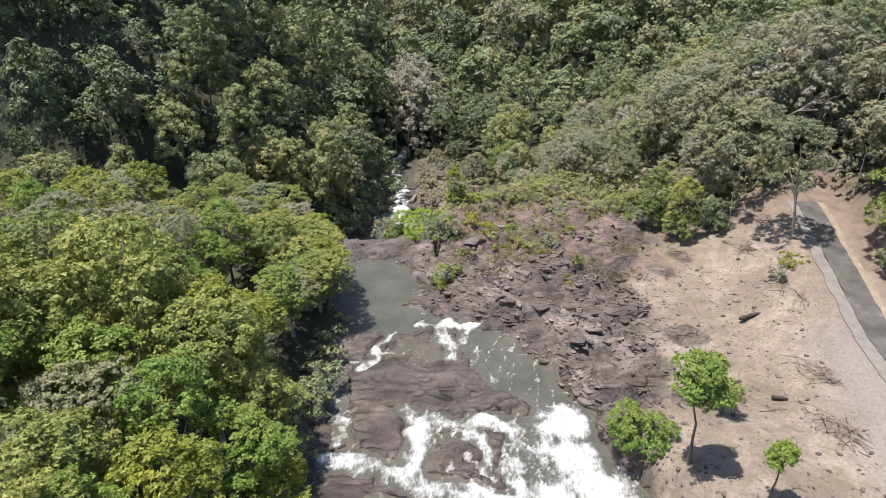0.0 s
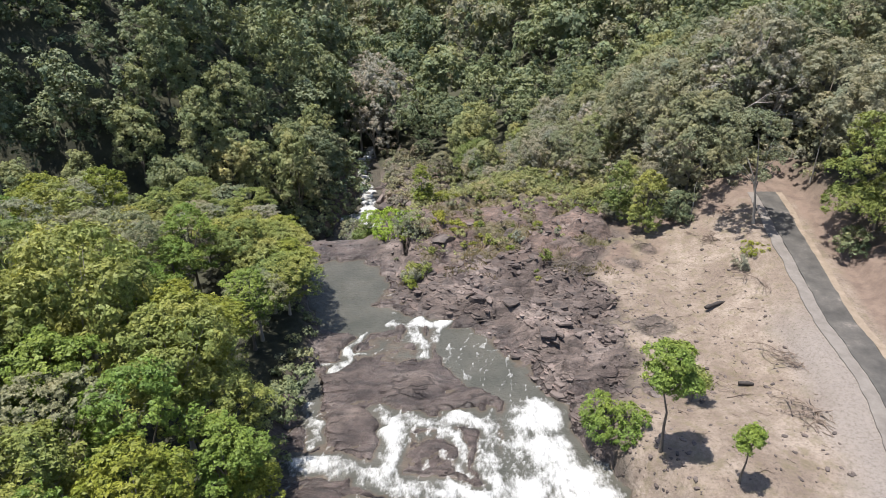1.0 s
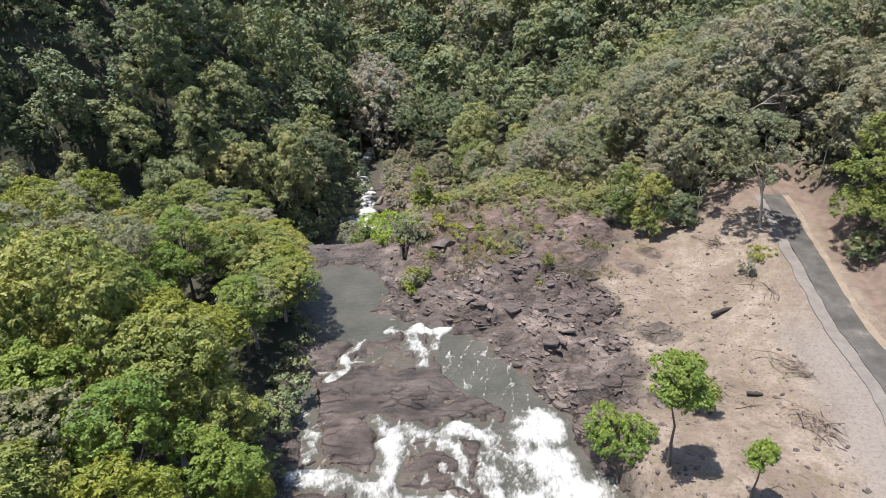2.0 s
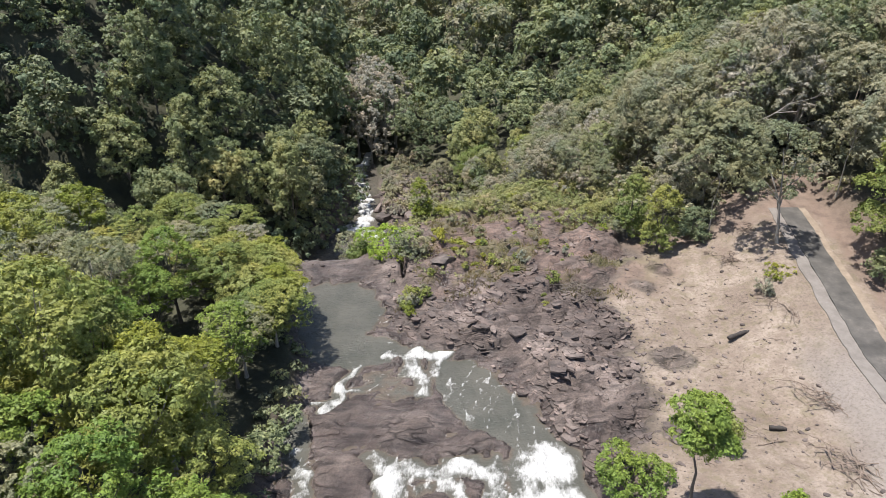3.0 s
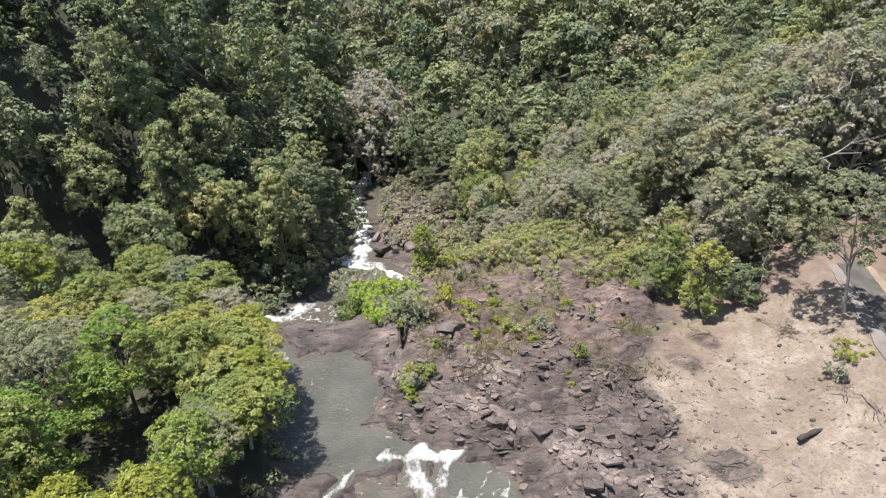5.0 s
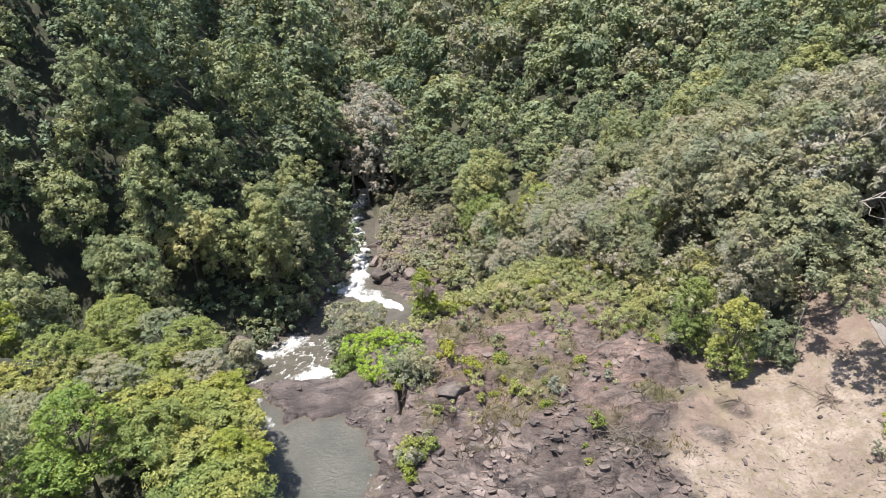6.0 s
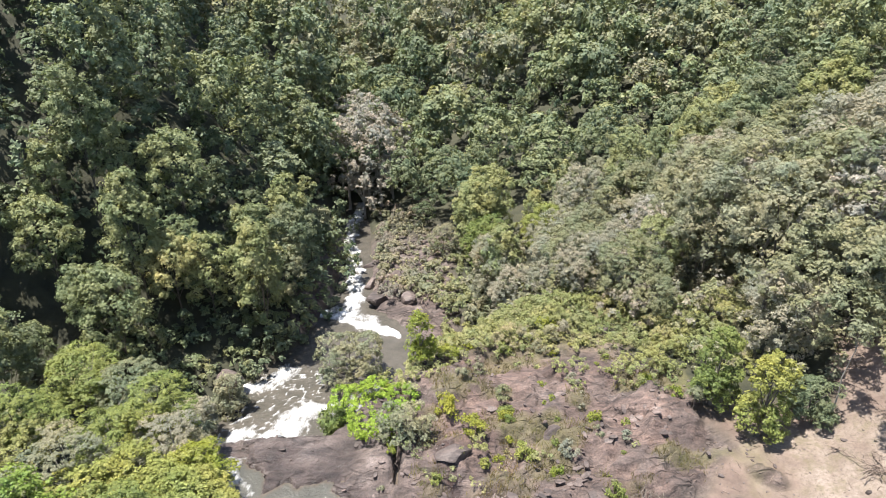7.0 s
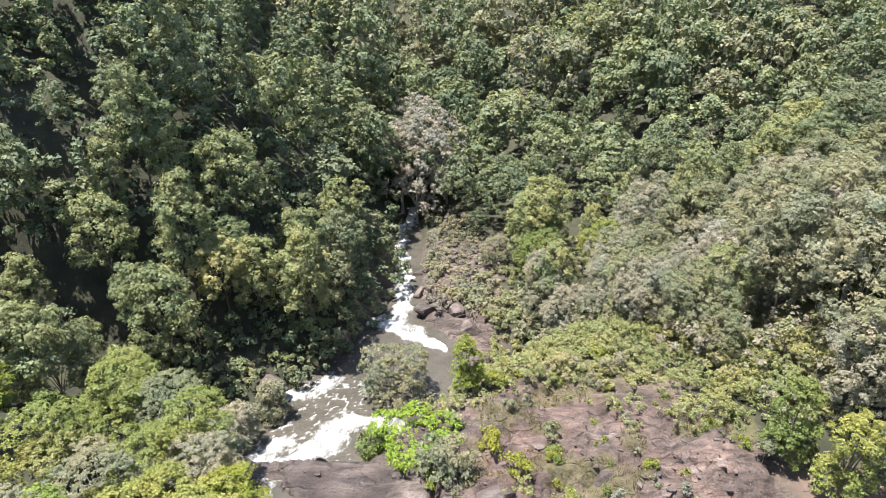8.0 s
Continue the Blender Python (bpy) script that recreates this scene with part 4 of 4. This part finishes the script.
add_clumps(scatter(36, -4, 12, 50, 63, 1.5, lambda x, y: float(fbm(np.array([x * 0.3]), np.array([y * 0.3]), 3, 56)[0]) + 0.02 * (y - 58) > 0.5 and x > right_bank(y) + 1.5), 0.4, 90, 0.09, 0.6, 0.8)
add_clumps(scatter(28, -4, 20, 58, 72, 1.1, lambda x, y: float(brink(x)) - 2.5 < y < float(brink(x)) + 4), 0.45, 120, 0.11, 0.62, 1.0)
tv = np.concatenate(uv)
me = mesh_from("scrub", tv, np.arange(len(tv)).reshape(-1, 3), M_SCRUB)
point_values(me, "tint", np.concatenate(ut))
tagged(new("scrub", me), "light yellow-green scrub on the dome's far slope", "scrub", kind="stuff")


# ---- single trees and bushes of the clearing ----
def lone(name, seed, at, height, radius, bare, leaves, size, leaf, bark, label, category="tree", turn=0.0, **more):
    ob = tree(name, seed, height, radius, bare, leaves, size, leaf, bark, **more)
    x, y, *z = at
    ob.matrix_basis = pose(x, y, z[0] if z else height_at(x, y) - 0.05, 0, 0, turn)
    return tagged(ob, label, category)


lone("tree", 401, (10.95, 26.0), 6.9, 1.4, 3.9, 8500, 0.105, M_LEAF_LUSH, M_BARK, "slender young tree with a round vivid green crown", lean=(-0.45, 0.1), clumps=16, trunk_r=0.10, flat=1.0)
lone("tree", 402, (14.2, 30.6), 2.4, 0.95, 0.7, 1330, 0.12, M_LEAF_BRIGHT, M_BARK, "small pale green tree on the sandy bank", clumps=8, trunk_r=0.06)
lone("bush", 403, (9.0, 28.6), 2.0, 1.8, 0.1, 6500, 0.09, M_LEAF_LUSH, M_BARK, "broad green bush between rocks and sand", "bush", clumps=14)
lone("tree", 404, (14.0, 23.4), 3.7, 0.75, 1.9, 2400, 0.095, M_LEAF_LUSH, M_BARK, "small bright green tree by the sandy track", clumps=10, trunk_r=0.07)
lone("tree", 405, (25.6, 50.0), 10.2, 3.0, 3.2, 10500, 0.10, M_LEAF_OLIVE, M_PALEBARK, "leaning forked olive tree at the roadside", lean=(-1.4, 0.6), clumps=26, trunk_r=0.13, ragged=0.5)
lone("tree", 406, (33.2, 46.4), 9.0, 4.4, 0.3, 22000, 0.135, M_LEAF_BRIGHT, M_BARK, "large bright green tree beyond the road", clumps=30)
lone("tree", 407, (34.0, 41.5), 8.0, 3.0, 0.6, 8000, 0.15, M_LEAF_DARK, M_BARK, "dense green tree on the bank above the road", clumps=20)
lone("tree", 408, (21.7, 54.2), 6.6, 0.8, 4.6, 418, 0.147, M_LEAF_OLIVE, M_PALEBARK, "thin pale sapling with a wispy top", clumps=6, trunk_r=0.06, ragged=0.6)
lone("bush", 409, (15.6, 56.6), 6.0, 1.45, 0.2, 7000, 0.105, M_LEAF_BRIGHT, M_BARK, "leafy green bush at the forest's edge", "bush", clumps=14)
lone("bush", 410, (17.4, 53.8), 6.2, 1.55, 0.2, 7000, 0.105, M_LEAF_BRIGHT, M_BARK, "large rounded green bush casting dark shade", "bush", clumps=14)
lone("bush", 411, (20.4, 54.4), 3.0, 1.6, 0.1, 5200, 0.10, M_LEAF_DARK, M_BARK, "low blue-green bush beside the clearing", "bush", clumps=12)
lone("tree", 412, (14.2, 55.9), 1.7, 0.5, 0.7, 380, 0.11, M_LEAF_OLIVE, M_BARK, "spindly sapling on reddish earth", clumps=6, trunk_r=0.04)
lone("bush", 413, (22.6, 45.0), 1.3, 0.7, 0.1, 494, 0.11, M_LEAF_OLIVE, M_DEADWOOD, "half-dead bush with charred stems on sand", "bush", clumps=7, ragged=0.7)
lone("tree", 414, (-6.4, 57.2, -0.9), 3.1, 3.3, 1.0, 12500, 0.078, M_LEAF_VIVID, M_BARK, "flat-topped vivid green tree at the fall's brink", clumps=18, flat=0.45, ragged=0.5)
lone("bush", 415, (-3.9, 54.3), 2.2, 1.6, 0.1, 1900, 0.138, M_LEAF_OLIVE, M_BARK, "grey-green bush among brown rocks", "bush", clumps=10)
lone("bush", 416, (-8.8, 57.6, -1.6), 2.2, 1.4, 0.1, 1710, 0.166, M_LEAF_BRIGHT, M_BARK, "light green bush hanging over the brink", "bush", clumps=10)
lone("shrub", 417, (-3.6, 47.7), 1.2, 0.95, 0.05, 1100, 0.115, M_LEAF_BRIGHT, M_BARK, "light green shrub on flat bedrock", "shrub", clumps=7)
lone("tree", 418, (-3.4, 62.4), 4.8, 1.15, 0.0, 3000, 0.12, M_LEAF_GOLD, M_BARK, "narrow golden-green tree on the dome's edge", clumps=20)
lone("bush", 419, (-12.0, 80.3, POOL - 0.2), 5.8, 4.0, 0.3, 8398, 0.15, M_LEAF_OLIVE, M_BARK, "big olive bush standing in the plunge pool", "bush", clumps=16)
lone("bush", 420, (-23.8, 75.5), 4.6, 1.9, 0.3, 4199, 0.15, M_LEAF_OLIVE, M_PALEBARK, "olive bush on the gorge's rocky shore", "bush", clumps=11, ragged=0.45)
lone("bush", 421, (-25.6, 71.2), 4.2, 2.0, 0.2, 4199, 0.15, M_LEAF_OLIVE, M_PALEBARK, "thin grey-green bush above the plunge pool", "bush", clumps=11, ragged=0.5)
lone("bush", 422, (25.9, 27.2), 1.9, 1.1, 0.1, 1520, 0.138, M_LEAF_VIVID, M_BARK, "green roadside bush on the verge", "bush", clumps=9)
lone("tree", 424, (32.6, 55.6), 7.5, 1.5, 4.2, 1500, 0.11, M_LEAF_OLIVE, M_PALEBARK, "thin leaning tree on the clay bank", clumps=8, trunk_r=0.07, ragged=0.6)
lone("bush", 425, (24.3, 46.4), 0.7, 1.3, 0.02, 1400, 0.08, M_LEAF_GOLD, M_BARK, "low patch of yellow-green weeds beside the road", "weeds", clumps=9)
# added shrub: stands in for the dark shadow on the road bank
lone("bush", 423, (30.6, 44.6), 2.0, 1.2, 0.1, 1330, 0.147, M_LEAF_DARK, M_BARK, "dark shrub added to deepen shade on the reddish road bank", "bush", clumps=9)


# grey leafless crowns in the woods
def bare_tree(seed, height, spread_r):
    r = np.random.default_rng(seed)
    base = new("dead_tree")
    parts, tips = [], []

    def limb(start, way, length, thick, level):
        n = 5
        w = np.linspace(0, 1, n)[:, None]
        line = start + way * length * w + 0.08 * length * r.normal(size=(n, 3)) * w + np.array([0, 0, 0.1 * length]) * w**2
        parts.append(tube(line, thick * (1 - 0.6 * w[:, 0]), 5))
        if level < 3:
            for _ in range(3 if level else 6):
                k = r.integers(2, n)
                d = way * 0.5 + r.normal(size=3) * (0.75, 0.75, 0.4) + (0, 0, 0.25)
                limb(line[k], d / np.linalg.norm(d), length * r.uniform(0.45, 0.65), thick * 0.45, level + 1)

    limb(np.zeros(3), np.array([0, 0, 1.0]), height * 0.6, 0.16, 0)
    v, q = join_parts(parts)
    part("trunk", mesh_from("trunk", v * (spread_r, spread_r, 1), q, M_PALEBARK, True), base)
    return base


dead = bare_tree(501, 10, 1.15)
plant(dead, [(26.2, 63.5, 1.15), (28.8, 66.0, 1.1), (-15.5, 131, 1.2), (-18.5, 137, 1.25), (-13.5, 136, 1.2), (-17, 142, 1.2), (-21, 141, 1.1), (24.2, 70.5, 1.05), (31.8, 68.5, 1.0), (21.0, 75.0, 0.9), (-11.0, 129, 1.1), (-27, 62, 0.9)], "bare grey tree with a haze of leafless twigs", "tree", "leafless trees")

grey = tree("tree", 510, 9.5, 2.8, 1.5, 3800, 0.13, M_LEAF_GREY, M_PALEBARK, 16, ragged=0.7, split=False)
plant(grey, [(-15.5, 124, 1.38), (-18.6, 128, 1.62), (-13.0, 127, 1.50), (-16.4, 132, 1.75), (-20.6, 134, 1.62), (-11.4, 131, 1.50), (-14.8, 138, 1.81), (-18.6, 141, 1.81), (26.2, 64.6, 1.20), (29.4, 66.4, 1.20), (31.6, 63.2, 1.10), (27.4, 69.6, 1.15), (23.6, 73.0, 1.10), (33.4, 68.4, 1.10), (16.4, 76.5, 0.90)], "grey-brown tree with thin dry foliage", "tree", "dry trees of the woods")

# ---- small shrubs on the dome ----
shrubs = [tree("shrub", 520 + k, (0.75, 0.7, 0.8)[k], (0.55, 0.5, 0.6)[k], 0.02, 640, 0.075, (M_LEAF_GOLD, M_LEAF_BRIGHT, M_LEAF_OLIVE)[k], M_DEADWOOD, 7, limbs=5, trunk_r=0.025, ragged=0.5, split=False) for k in range(3)]


def shrub_here(x, y):
    if y > float(brink(x)) + 1 or (x > 12 and y < 56) or x < right_bank(y) + 1.5:
        return False
    dens = float(fbm(np.array([x * 0.28]), np.array([y * 0.28]), 3, 55)[0])
    return dens + 0.012 * (y - 50) - 0.02 * max(0, x - 6) > 0.52


dome_spots = [(x, y, random.choice((0.4, 0.55, 0.75, 1.0, 1.45)) * random.uniform(0.85, 1.15)) for x, y in scatter(31, -5, 15, 46, 67, 1.25, shrub_here)]
for k, pile in enumerate(deal(dome_spots[::2], 3)):
    plant(shrubs[k], pile, ("yellow-green shrub rooted in cracks of rock", "light green shrub on the rock dome", "greyish green shrub on the rock dome")[k], "shrub", "shrubs of the rock dome")

# ---- grass ----
gr = np.random.default_rng(601)


def tufts(places, height, blades):
    out, tint = [], []
    for x, y in places:
        z = height_at(x, y)
        n = blades
        root = np.stack([x + 0.16 * gr.normal(size=n), y + 0.16 * gr.normal(size=n), np.full(n, z - 0.02)], 1)
        bend = np.stack([0.35 * gr.normal(size=n), 0.35 * gr.normal(size=n), gr.uniform(0.6, 1.2, n)], 1) * height * gr.uniform(0.6, 1.3)
        side = np.cross(bend, [0.3, 1, 0.1])
        side = side / np.linalg.norm(side, axis=1, keepdims=True) * 0.014
        out.append(np.stack([root - side, root + side, root + bend + side * 0.4, root + bend - side * 0.4], 1).reshape(-1, 3))
        tint.append(np.full(4 * n, gr.random()))
    return np.concatenate(out), np.concatenate(tint)


def grass_here(x, y):
    if x < right_bank(y) + 0.8 or x > 27:
        return False
    n = float(fbm(np.array([x * 0.42]), np.array([y * 0.42]), 4, 51)[0])
    return n > 0.53 and y > 47 and x < 14


v, tint = tufts(scatter(32, -5, 27, 24, 68, 0.55, grass_here), 0.30, 16)
me = mesh_from("grass", v, np.arange(len(v)).reshape(-1, 4), M_GRASS)
point_values(me, "tint", tint)
tagged(new("grass", me), "dry yellow grass tufts between the rocks", "grass", kind="stuff")

# ---- dead wood on the sand ----
def stick(r, length, thick, crooked=0.12):
    """A crooked piece of wood with broken, closed ends."""
    w = np.array([-0.5, -0.497, -0.3, -0.1, 0.1, 0.3, 0.496, 0.5])
    n = len(w)
    body = np.array([0.05, 0.85, 1.0, 0.95, 0.9, 0.8, 0.65, 0.05]) * (1 + 0.12 * r.normal(size=n))
    sway = np.cumsum(crooked * length * r.normal(size=n) * 0.14)
    return tube(np.stack([w * length, sway - sway.mean(), thick * 0.9 + 0.03 * length * np.abs(r.normal(size=n)) * (np.abs(w) < 0.4)], 1), thick * body, 7)


def lay(name, me, x, y, turn, label, category):
    ob = new(name, me)
    ob.matrix_basis = pose(x, y, height_at(x, y), 0, 0, turn)
    return tagged(ob, label, category)


r = np.random.default_rng(701)
log_v, log_q = stick(r, 1.9, 0.17, 0.03)
lay("log", mesh_from("log", log_v, log_q, M_CHAR, True), 19.5, 41.2, 24, "short dark charred log on pale sand", "log")
log_v, log_q = stick(r, 0.9, 0.16, 0.03)
lay("log", mesh_from("log", log_v, log_q, M_CHAR, True), 18.2, 32.3, -10, "dark stump of wood on the sand", "log")


def brush_pile(seed, sticks, long, wide, wood=M_DEADWOOD):
    r = np.random.default_rng(seed)
    base = new("brush_pile")
    for _ in range(sticks):
        v, q = stick(r, r.uniform(0.4, 1.9), r.uniform(0.009, 0.034), 0.35)
        a = r.normal(0.0, 0.9)
        c, s = math.cos(a), math.sin(a)
        v = np.stack([v[:, 0] * c - v[:, 1] * s + r.normal() * long * 0.4, v[:, 0] * s + v[:, 1] * c + r.normal() * wide * 0.4, v[:, 2] + r.random() * 0.25], 1)
        part("branch", mesh_from("branch", v, q, wood, True), base)
    return base


for k, (x, y, n, long, wide, turn) in enumerate(((21.8, 33.6, 54, 2.6, 0.8, -48), (20.0, 28.6, 60, 2.8, 1.3, -70), (16.8, 31.6, 10, 3.0, 0.6, -25), (20.9, 51.6, 8, 1.9, 0.3, -55), (22.9, 44.0, 12, 1.2, 0.7, 20), (24.9, 53.2, 40, 1.8, 1.3, 30), (22.1, 49.9, 30, 1.2, 0.8, 10), (23.6, 42.2, 22, 1.4, 1.0, 60))):
    pile = brush_pile(710 + k, n, long, wide)
    pile.matrix_basis = pose(x, y, height_at(x, y), 0, 0, turn)
    tagged(pile, "tangle of dry broken branches on pale sand", "branches", "piles of dead branches")


thicket = brush_pile(725, 90, 1.7, 1.5, M_BARK)
thicket.matrix_basis = pose(9.5, 48.6, height_at(9.5, 48.6), 0, 0, 15)
tagged(thicket, "heap of dark dead twigs caught on bare rock", "branches", "piles of dead branches")
flood = brush_pile(726, 26, 3.4, 1.4)
flood.matrix_basis = pose(-5.0, 95.5, height_at(-5.0, 95.5) + 0.3, 0, 0, 70) @ Matrix.Diagonal((1.7, 1.7, 1.7, 1))
tagged(flood, "bleached branches stranded on rock beside the cascade", "branches", "piles of dead branches")

# ---- rocks ----
def stone_mesh(seed, flat, sides=6):
    """An angular slab: an uneven outline, sheer sides, a chipped upper edge and a flat tilted top."""
    r = np.random.default_rng(seed)
    ang = np.sort((np.arange(sides) + r.uniform(-0.3, 0.3, sides)) * 2 * np.pi / sides)
    rad = r.uniform(0.75, 1.12, sides)
    ring = np.stack([np.cos(ang) * rad, np.sin(ang) * rad * r.uniform(0.4, 0.62)], 1)
    tilt = r.uniform(-0.18, 0.18, 2)
    rows = []
    for scale, z in ((1.03, -1.0), (1.0, 0.75), (0.93, 1.0)):
        p = ring * scale + r.normal(size=ring.shape) * 0.025
        rows.append(np.column_stack([p, flat * (z + (p @ tilt * 2 if z > 0 else 0) + r.normal(size=sides) * 0.04)]))
    verts = np.concatenate(rows + [[[0, 0, flat * 1.02]]])
    faces = [(a * sides + j, a * sides + (j + 1) % sides, (a + 1) * sides + (j + 1) % sides, (a + 1) * sides + j) for a in range(2) for j in range(sides)]
    faces += [(2 * sides + j, 2 * sides + (j + 1) % sides, 3 * sides) for j in range(sides)]
    me = bpy.data.meshes.new("stone")
    me.from_pydata([tuple(v) for v in verts], [], faces)
    me.materials.append(M_ROCK)
    return me


def lump_mesh(seed):
    """A weathered block: a ball cut flat by several planes, roughened and chipped."""
    r = np.random.default_rng(seed)
    bm = bmesh.new()
    bmesh.ops.create_icosphere(bm, subdivisions=3, radius=1.0)
    cuts = [(Vector(r.normal(size=3)).normalized(), r.uniform(0.42, 0.72)) for _ in range(12)]
    for v in bm.verts:
        for way, far in cuts:
            over = v.co.dot(way) - far
            if over > 0:
                v.co -= way * over * 0.98
        v.co += v.co.normalized() * 0.05 * noise.noise(v.co * 3 + Vector((seed % 17, 0, 0)))
    me = bpy.data.meshes.new("boulder")
    bm.to_mesh(me)
    bm.free()
    me.materials.append(M_ROCK)
    return me


def boulder(x, y, long, high, turn, label, sink=0.3):
    ob = new("boulder", lump_mesh(int(x * 10 + y * 100)))
    ob.matrix_basis = pose(x, y, height_at(x, y) + high * (0.5 - sink), random.uniform(-10, 10), random.uniform(-10, 10), turn) @ Matrix.Diagonal((long / 1.5, long / 2.2, high / 1.3, 1))
    return tagged(ob, label, "rock", "single boulders")


boulder(5.2, 54.6, 1.5, 0.7, 5, "dark flat boulder lying on the dome")
boulder(-0.9, 52.4, 2.0, 0.65, 20, "brown tilted slab with a deep shadowed side")
boulder(5.0, 33.6, 0.9, 0.4, 0, "small wet rock at the water's edge")
boulder(-25.0, 77.8, 3.2, 2.4, 30, "pale boulder on the gorge's shore")
boulder(-4.6, 91.0, 3.0, 1.8, -30, "brown broken rock beside the white stream")
boulder(-8.6, 97.5, 3.4, 2.2, -60, "reddish brown rock face above the stream")
boulder(-10.6, 95.5, 2.6, 1.6, 10, "dark rock ledge in the white stream")
boulder(-11.6, 101.0, 2.8, 1.5, 40, "brown rock block on the stream's bank")
boulder(-8.2, 100.8, 2.2, 1.3, -20, "weathered brown rock above the gorge stream")
boulder(-6.4, 94.4, 2.4, 1.4, 60, "tumbled brown rock near the white cascade")
boulder(-12.6, 106.5, 2.0, 1.2, 10, "small dark rock at the stream's edge")
boulder(11.2, 66.2, 1.6, 0.8, 15, "dark boulder at the dome's far edge")
boulder(13.6, 37.0, 0.5, 0.35, 0, "small grey stone on the sand")

stones = [stone_mesh(800 + k, 0.10 + 0.03 * (k % 4), 5 + k % 3) for k in range(14)]
r = np.random.default_rng(811)
laid = 0
while laid < 290:
    y = r.uniform(28, 56)
    x = r.uniform(right_bank(y) + 0.1, 13.0)
    dens = float(fbm(np.array([x * 0.22]), np.array([y * 0.22]), 3, 82)[0]) + 0.10 * (30 < y < 50) - 0.24 * (y > 50) - 0.04 * max(0, x - 11)
    if r.random() > smooth(0.40, 0.62, dens) or rock_mask(np.array([x]), np.array([y]))[0] < 0.5:
        continue
    size = r.choice([0.22, 0.35, 0.5, 0.65, 0.8], p=[0.26, 0.32, 0.24, 0.13, 0.05])
    if y > 49:
        size = min(size, 0.5)
    ob = new("stone", stones[r.integers(len(stones))])
    ob.parent = ground
    ob.matrix_basis = pose(x, y, height_at(x, y) - 0.09 * size, r.normal() * 5 - 2, r.normal() * 5, -34 + r.normal() * 22) @ Matrix.Diagonal((size, size * r.uniform(0.8, 1.5), min(size, 0.6) * r.uniform(0.9, 1.6), 1))
    laid += 1

# lesser stones, gravel and litter, too many to count
gv, gf, n0 = [], [], 0
bits = [np.array([(p.co.x, p.co.y, p.co.z) for p in m.vertices]) for m in stones[:4]]
quads = [[tuple(p.vertices) for p in m.polygons] for m in stones[:4]]
count = 0
while count < 2400:
    y, x = r.uniform(23, 66), r.uniform(-15, 26)
    if x < right_bank(y) + 0.1 and not (50.5 < y < 56 and -14 < x < -4):
        continue
    border = float(smooth(4.5, 0.5, abs(x - np.interp(y, [22, 26, 33, 38, 43, 49, 53, 66], [9, 8.8, 11.4, 12.0, 12.3, 11.6, 15, 11])))) if y < 60 else 0.2
    if r.random() > (0.18 if y < 49 else 0.05) + (0.6 if y < 49 else 0.25) * border + 0.15 * (x < -4):
        continue
    k, a, s = r.integers(4), r.uniform(0, 6.28), r.choice([0.05, 0.08, 0.13, 0.22], p=[0.35, 0.35, 0.2, 0.1]) * (1.2 if x < -4 else 1)
    c, sn = math.cos(a) * s, math.sin(a) * s
    v = bits[k]
    gv.append(np.stack([v[:, 0] * c - v[:, 1] * sn + x, v[:, 0] * sn + v[:, 1] * c + y, v[:, 2] * s * 1.6 + height_at(x, y) + 0.1 * s], 1))
    gf += [tuple(i + n0 for i in f) for f in quads[k]]
    n0 += len(v)
    count += 1
me = bpy.data.meshes.new("gravel")
me.from_pydata([tuple(p) for p in np.concatenate(gv)], [], gf)
me.materials.append(stone_material("gravel", 1.15))
tagged(new("gravel", me), "scattered brown stones and gravel over rock and sand", "gravel", kind="stuff")

# splintered rock between the slabs
gv, gf, n0, count = [], [], 0, 0
while count < 700:
    y = r.uniform(29, 57)
    x = r.uniform(right_bank(y) - 0.3, 13.0)
    dens = float(fbm(np.array([x * 0.22]), np.array([y * 0.22]), 3, 82)[0]) + 0.10 * (30 < y < 50) - 0.10 * (y > 50)
    if r.random() > smooth(0.36, 0.6, dens) or rock_mask(np.array([x]), np.array([y]))[0] < 0.4:
        continue
    k, a, s = r.integers(4), -0.6 + r.normal() * 0.5, r.choice([0.12, 0.18, 0.26, 0.36])
    c, sn = math.cos(a) * s, math.sin(a) * s
    v = bits[k]
    lift = v[:, 2] + r.normal() * 0.35 * v[:, 0] + r.normal() * 0.35 * v[:, 1]
    gv.append(np.stack([v[:, 0] * c - v[:, 1] * sn + x, v[:, 0] * sn + v[:, 1] * c + y, lift * s * 0.9 + height_at(x, y) + 0.06 * s], 1))
    gf += [tuple(i + n0 for i in f) for f in quads[k]]
    n0 += len(v)
    count += 1
me = bpy.data.meshes.new("broken_rock")
me.from_pydata([tuple(p) for p in np.concatenate(gv)], [], gf)
me.materials.append(M_ROCK)
tagged(new("broken_rock", me), "splintered dark brown rock between larger slabs", "rock", kind="stuff")

# twigs and bark strewn over the sand
tw = []
for k in range(900):
    x, y = r.uniform(12.5, 26), r.uniform(24, 56)
    if r.random() > 0.25 + 1.2 * smooth(0.45, 0.65, float(fbm(np.array([x * 0.3]), np.array([y * 0.3]), 3, 85)[0])) or abs(x - np.interp(y, [p[1] for p in ROAD], [p[0] for p in ROAD])) < 2.6:
        continue
    v, q = stick(r, r.uniform(0.15, 0.7), r.uniform(0.01, 0.026), 0.2)
    a = r.uniform(0, 6.28)
    c, sn = math.cos(a), math.sin(a)
    tw.append((np.stack([v[:, 0] * c - v[:, 1] * sn + x, v[:, 0] * sn + v[:, 1] * c + y, v[:, 2] + height_at(x, y)], 1), q))
v, q = join_parts(tw)
tagged(new("twigs", mesh_from("twigs", v, q, M_DEADWOOD, True)), "dry twigs and bark strewn over sand", "twigs", kind="stuff")
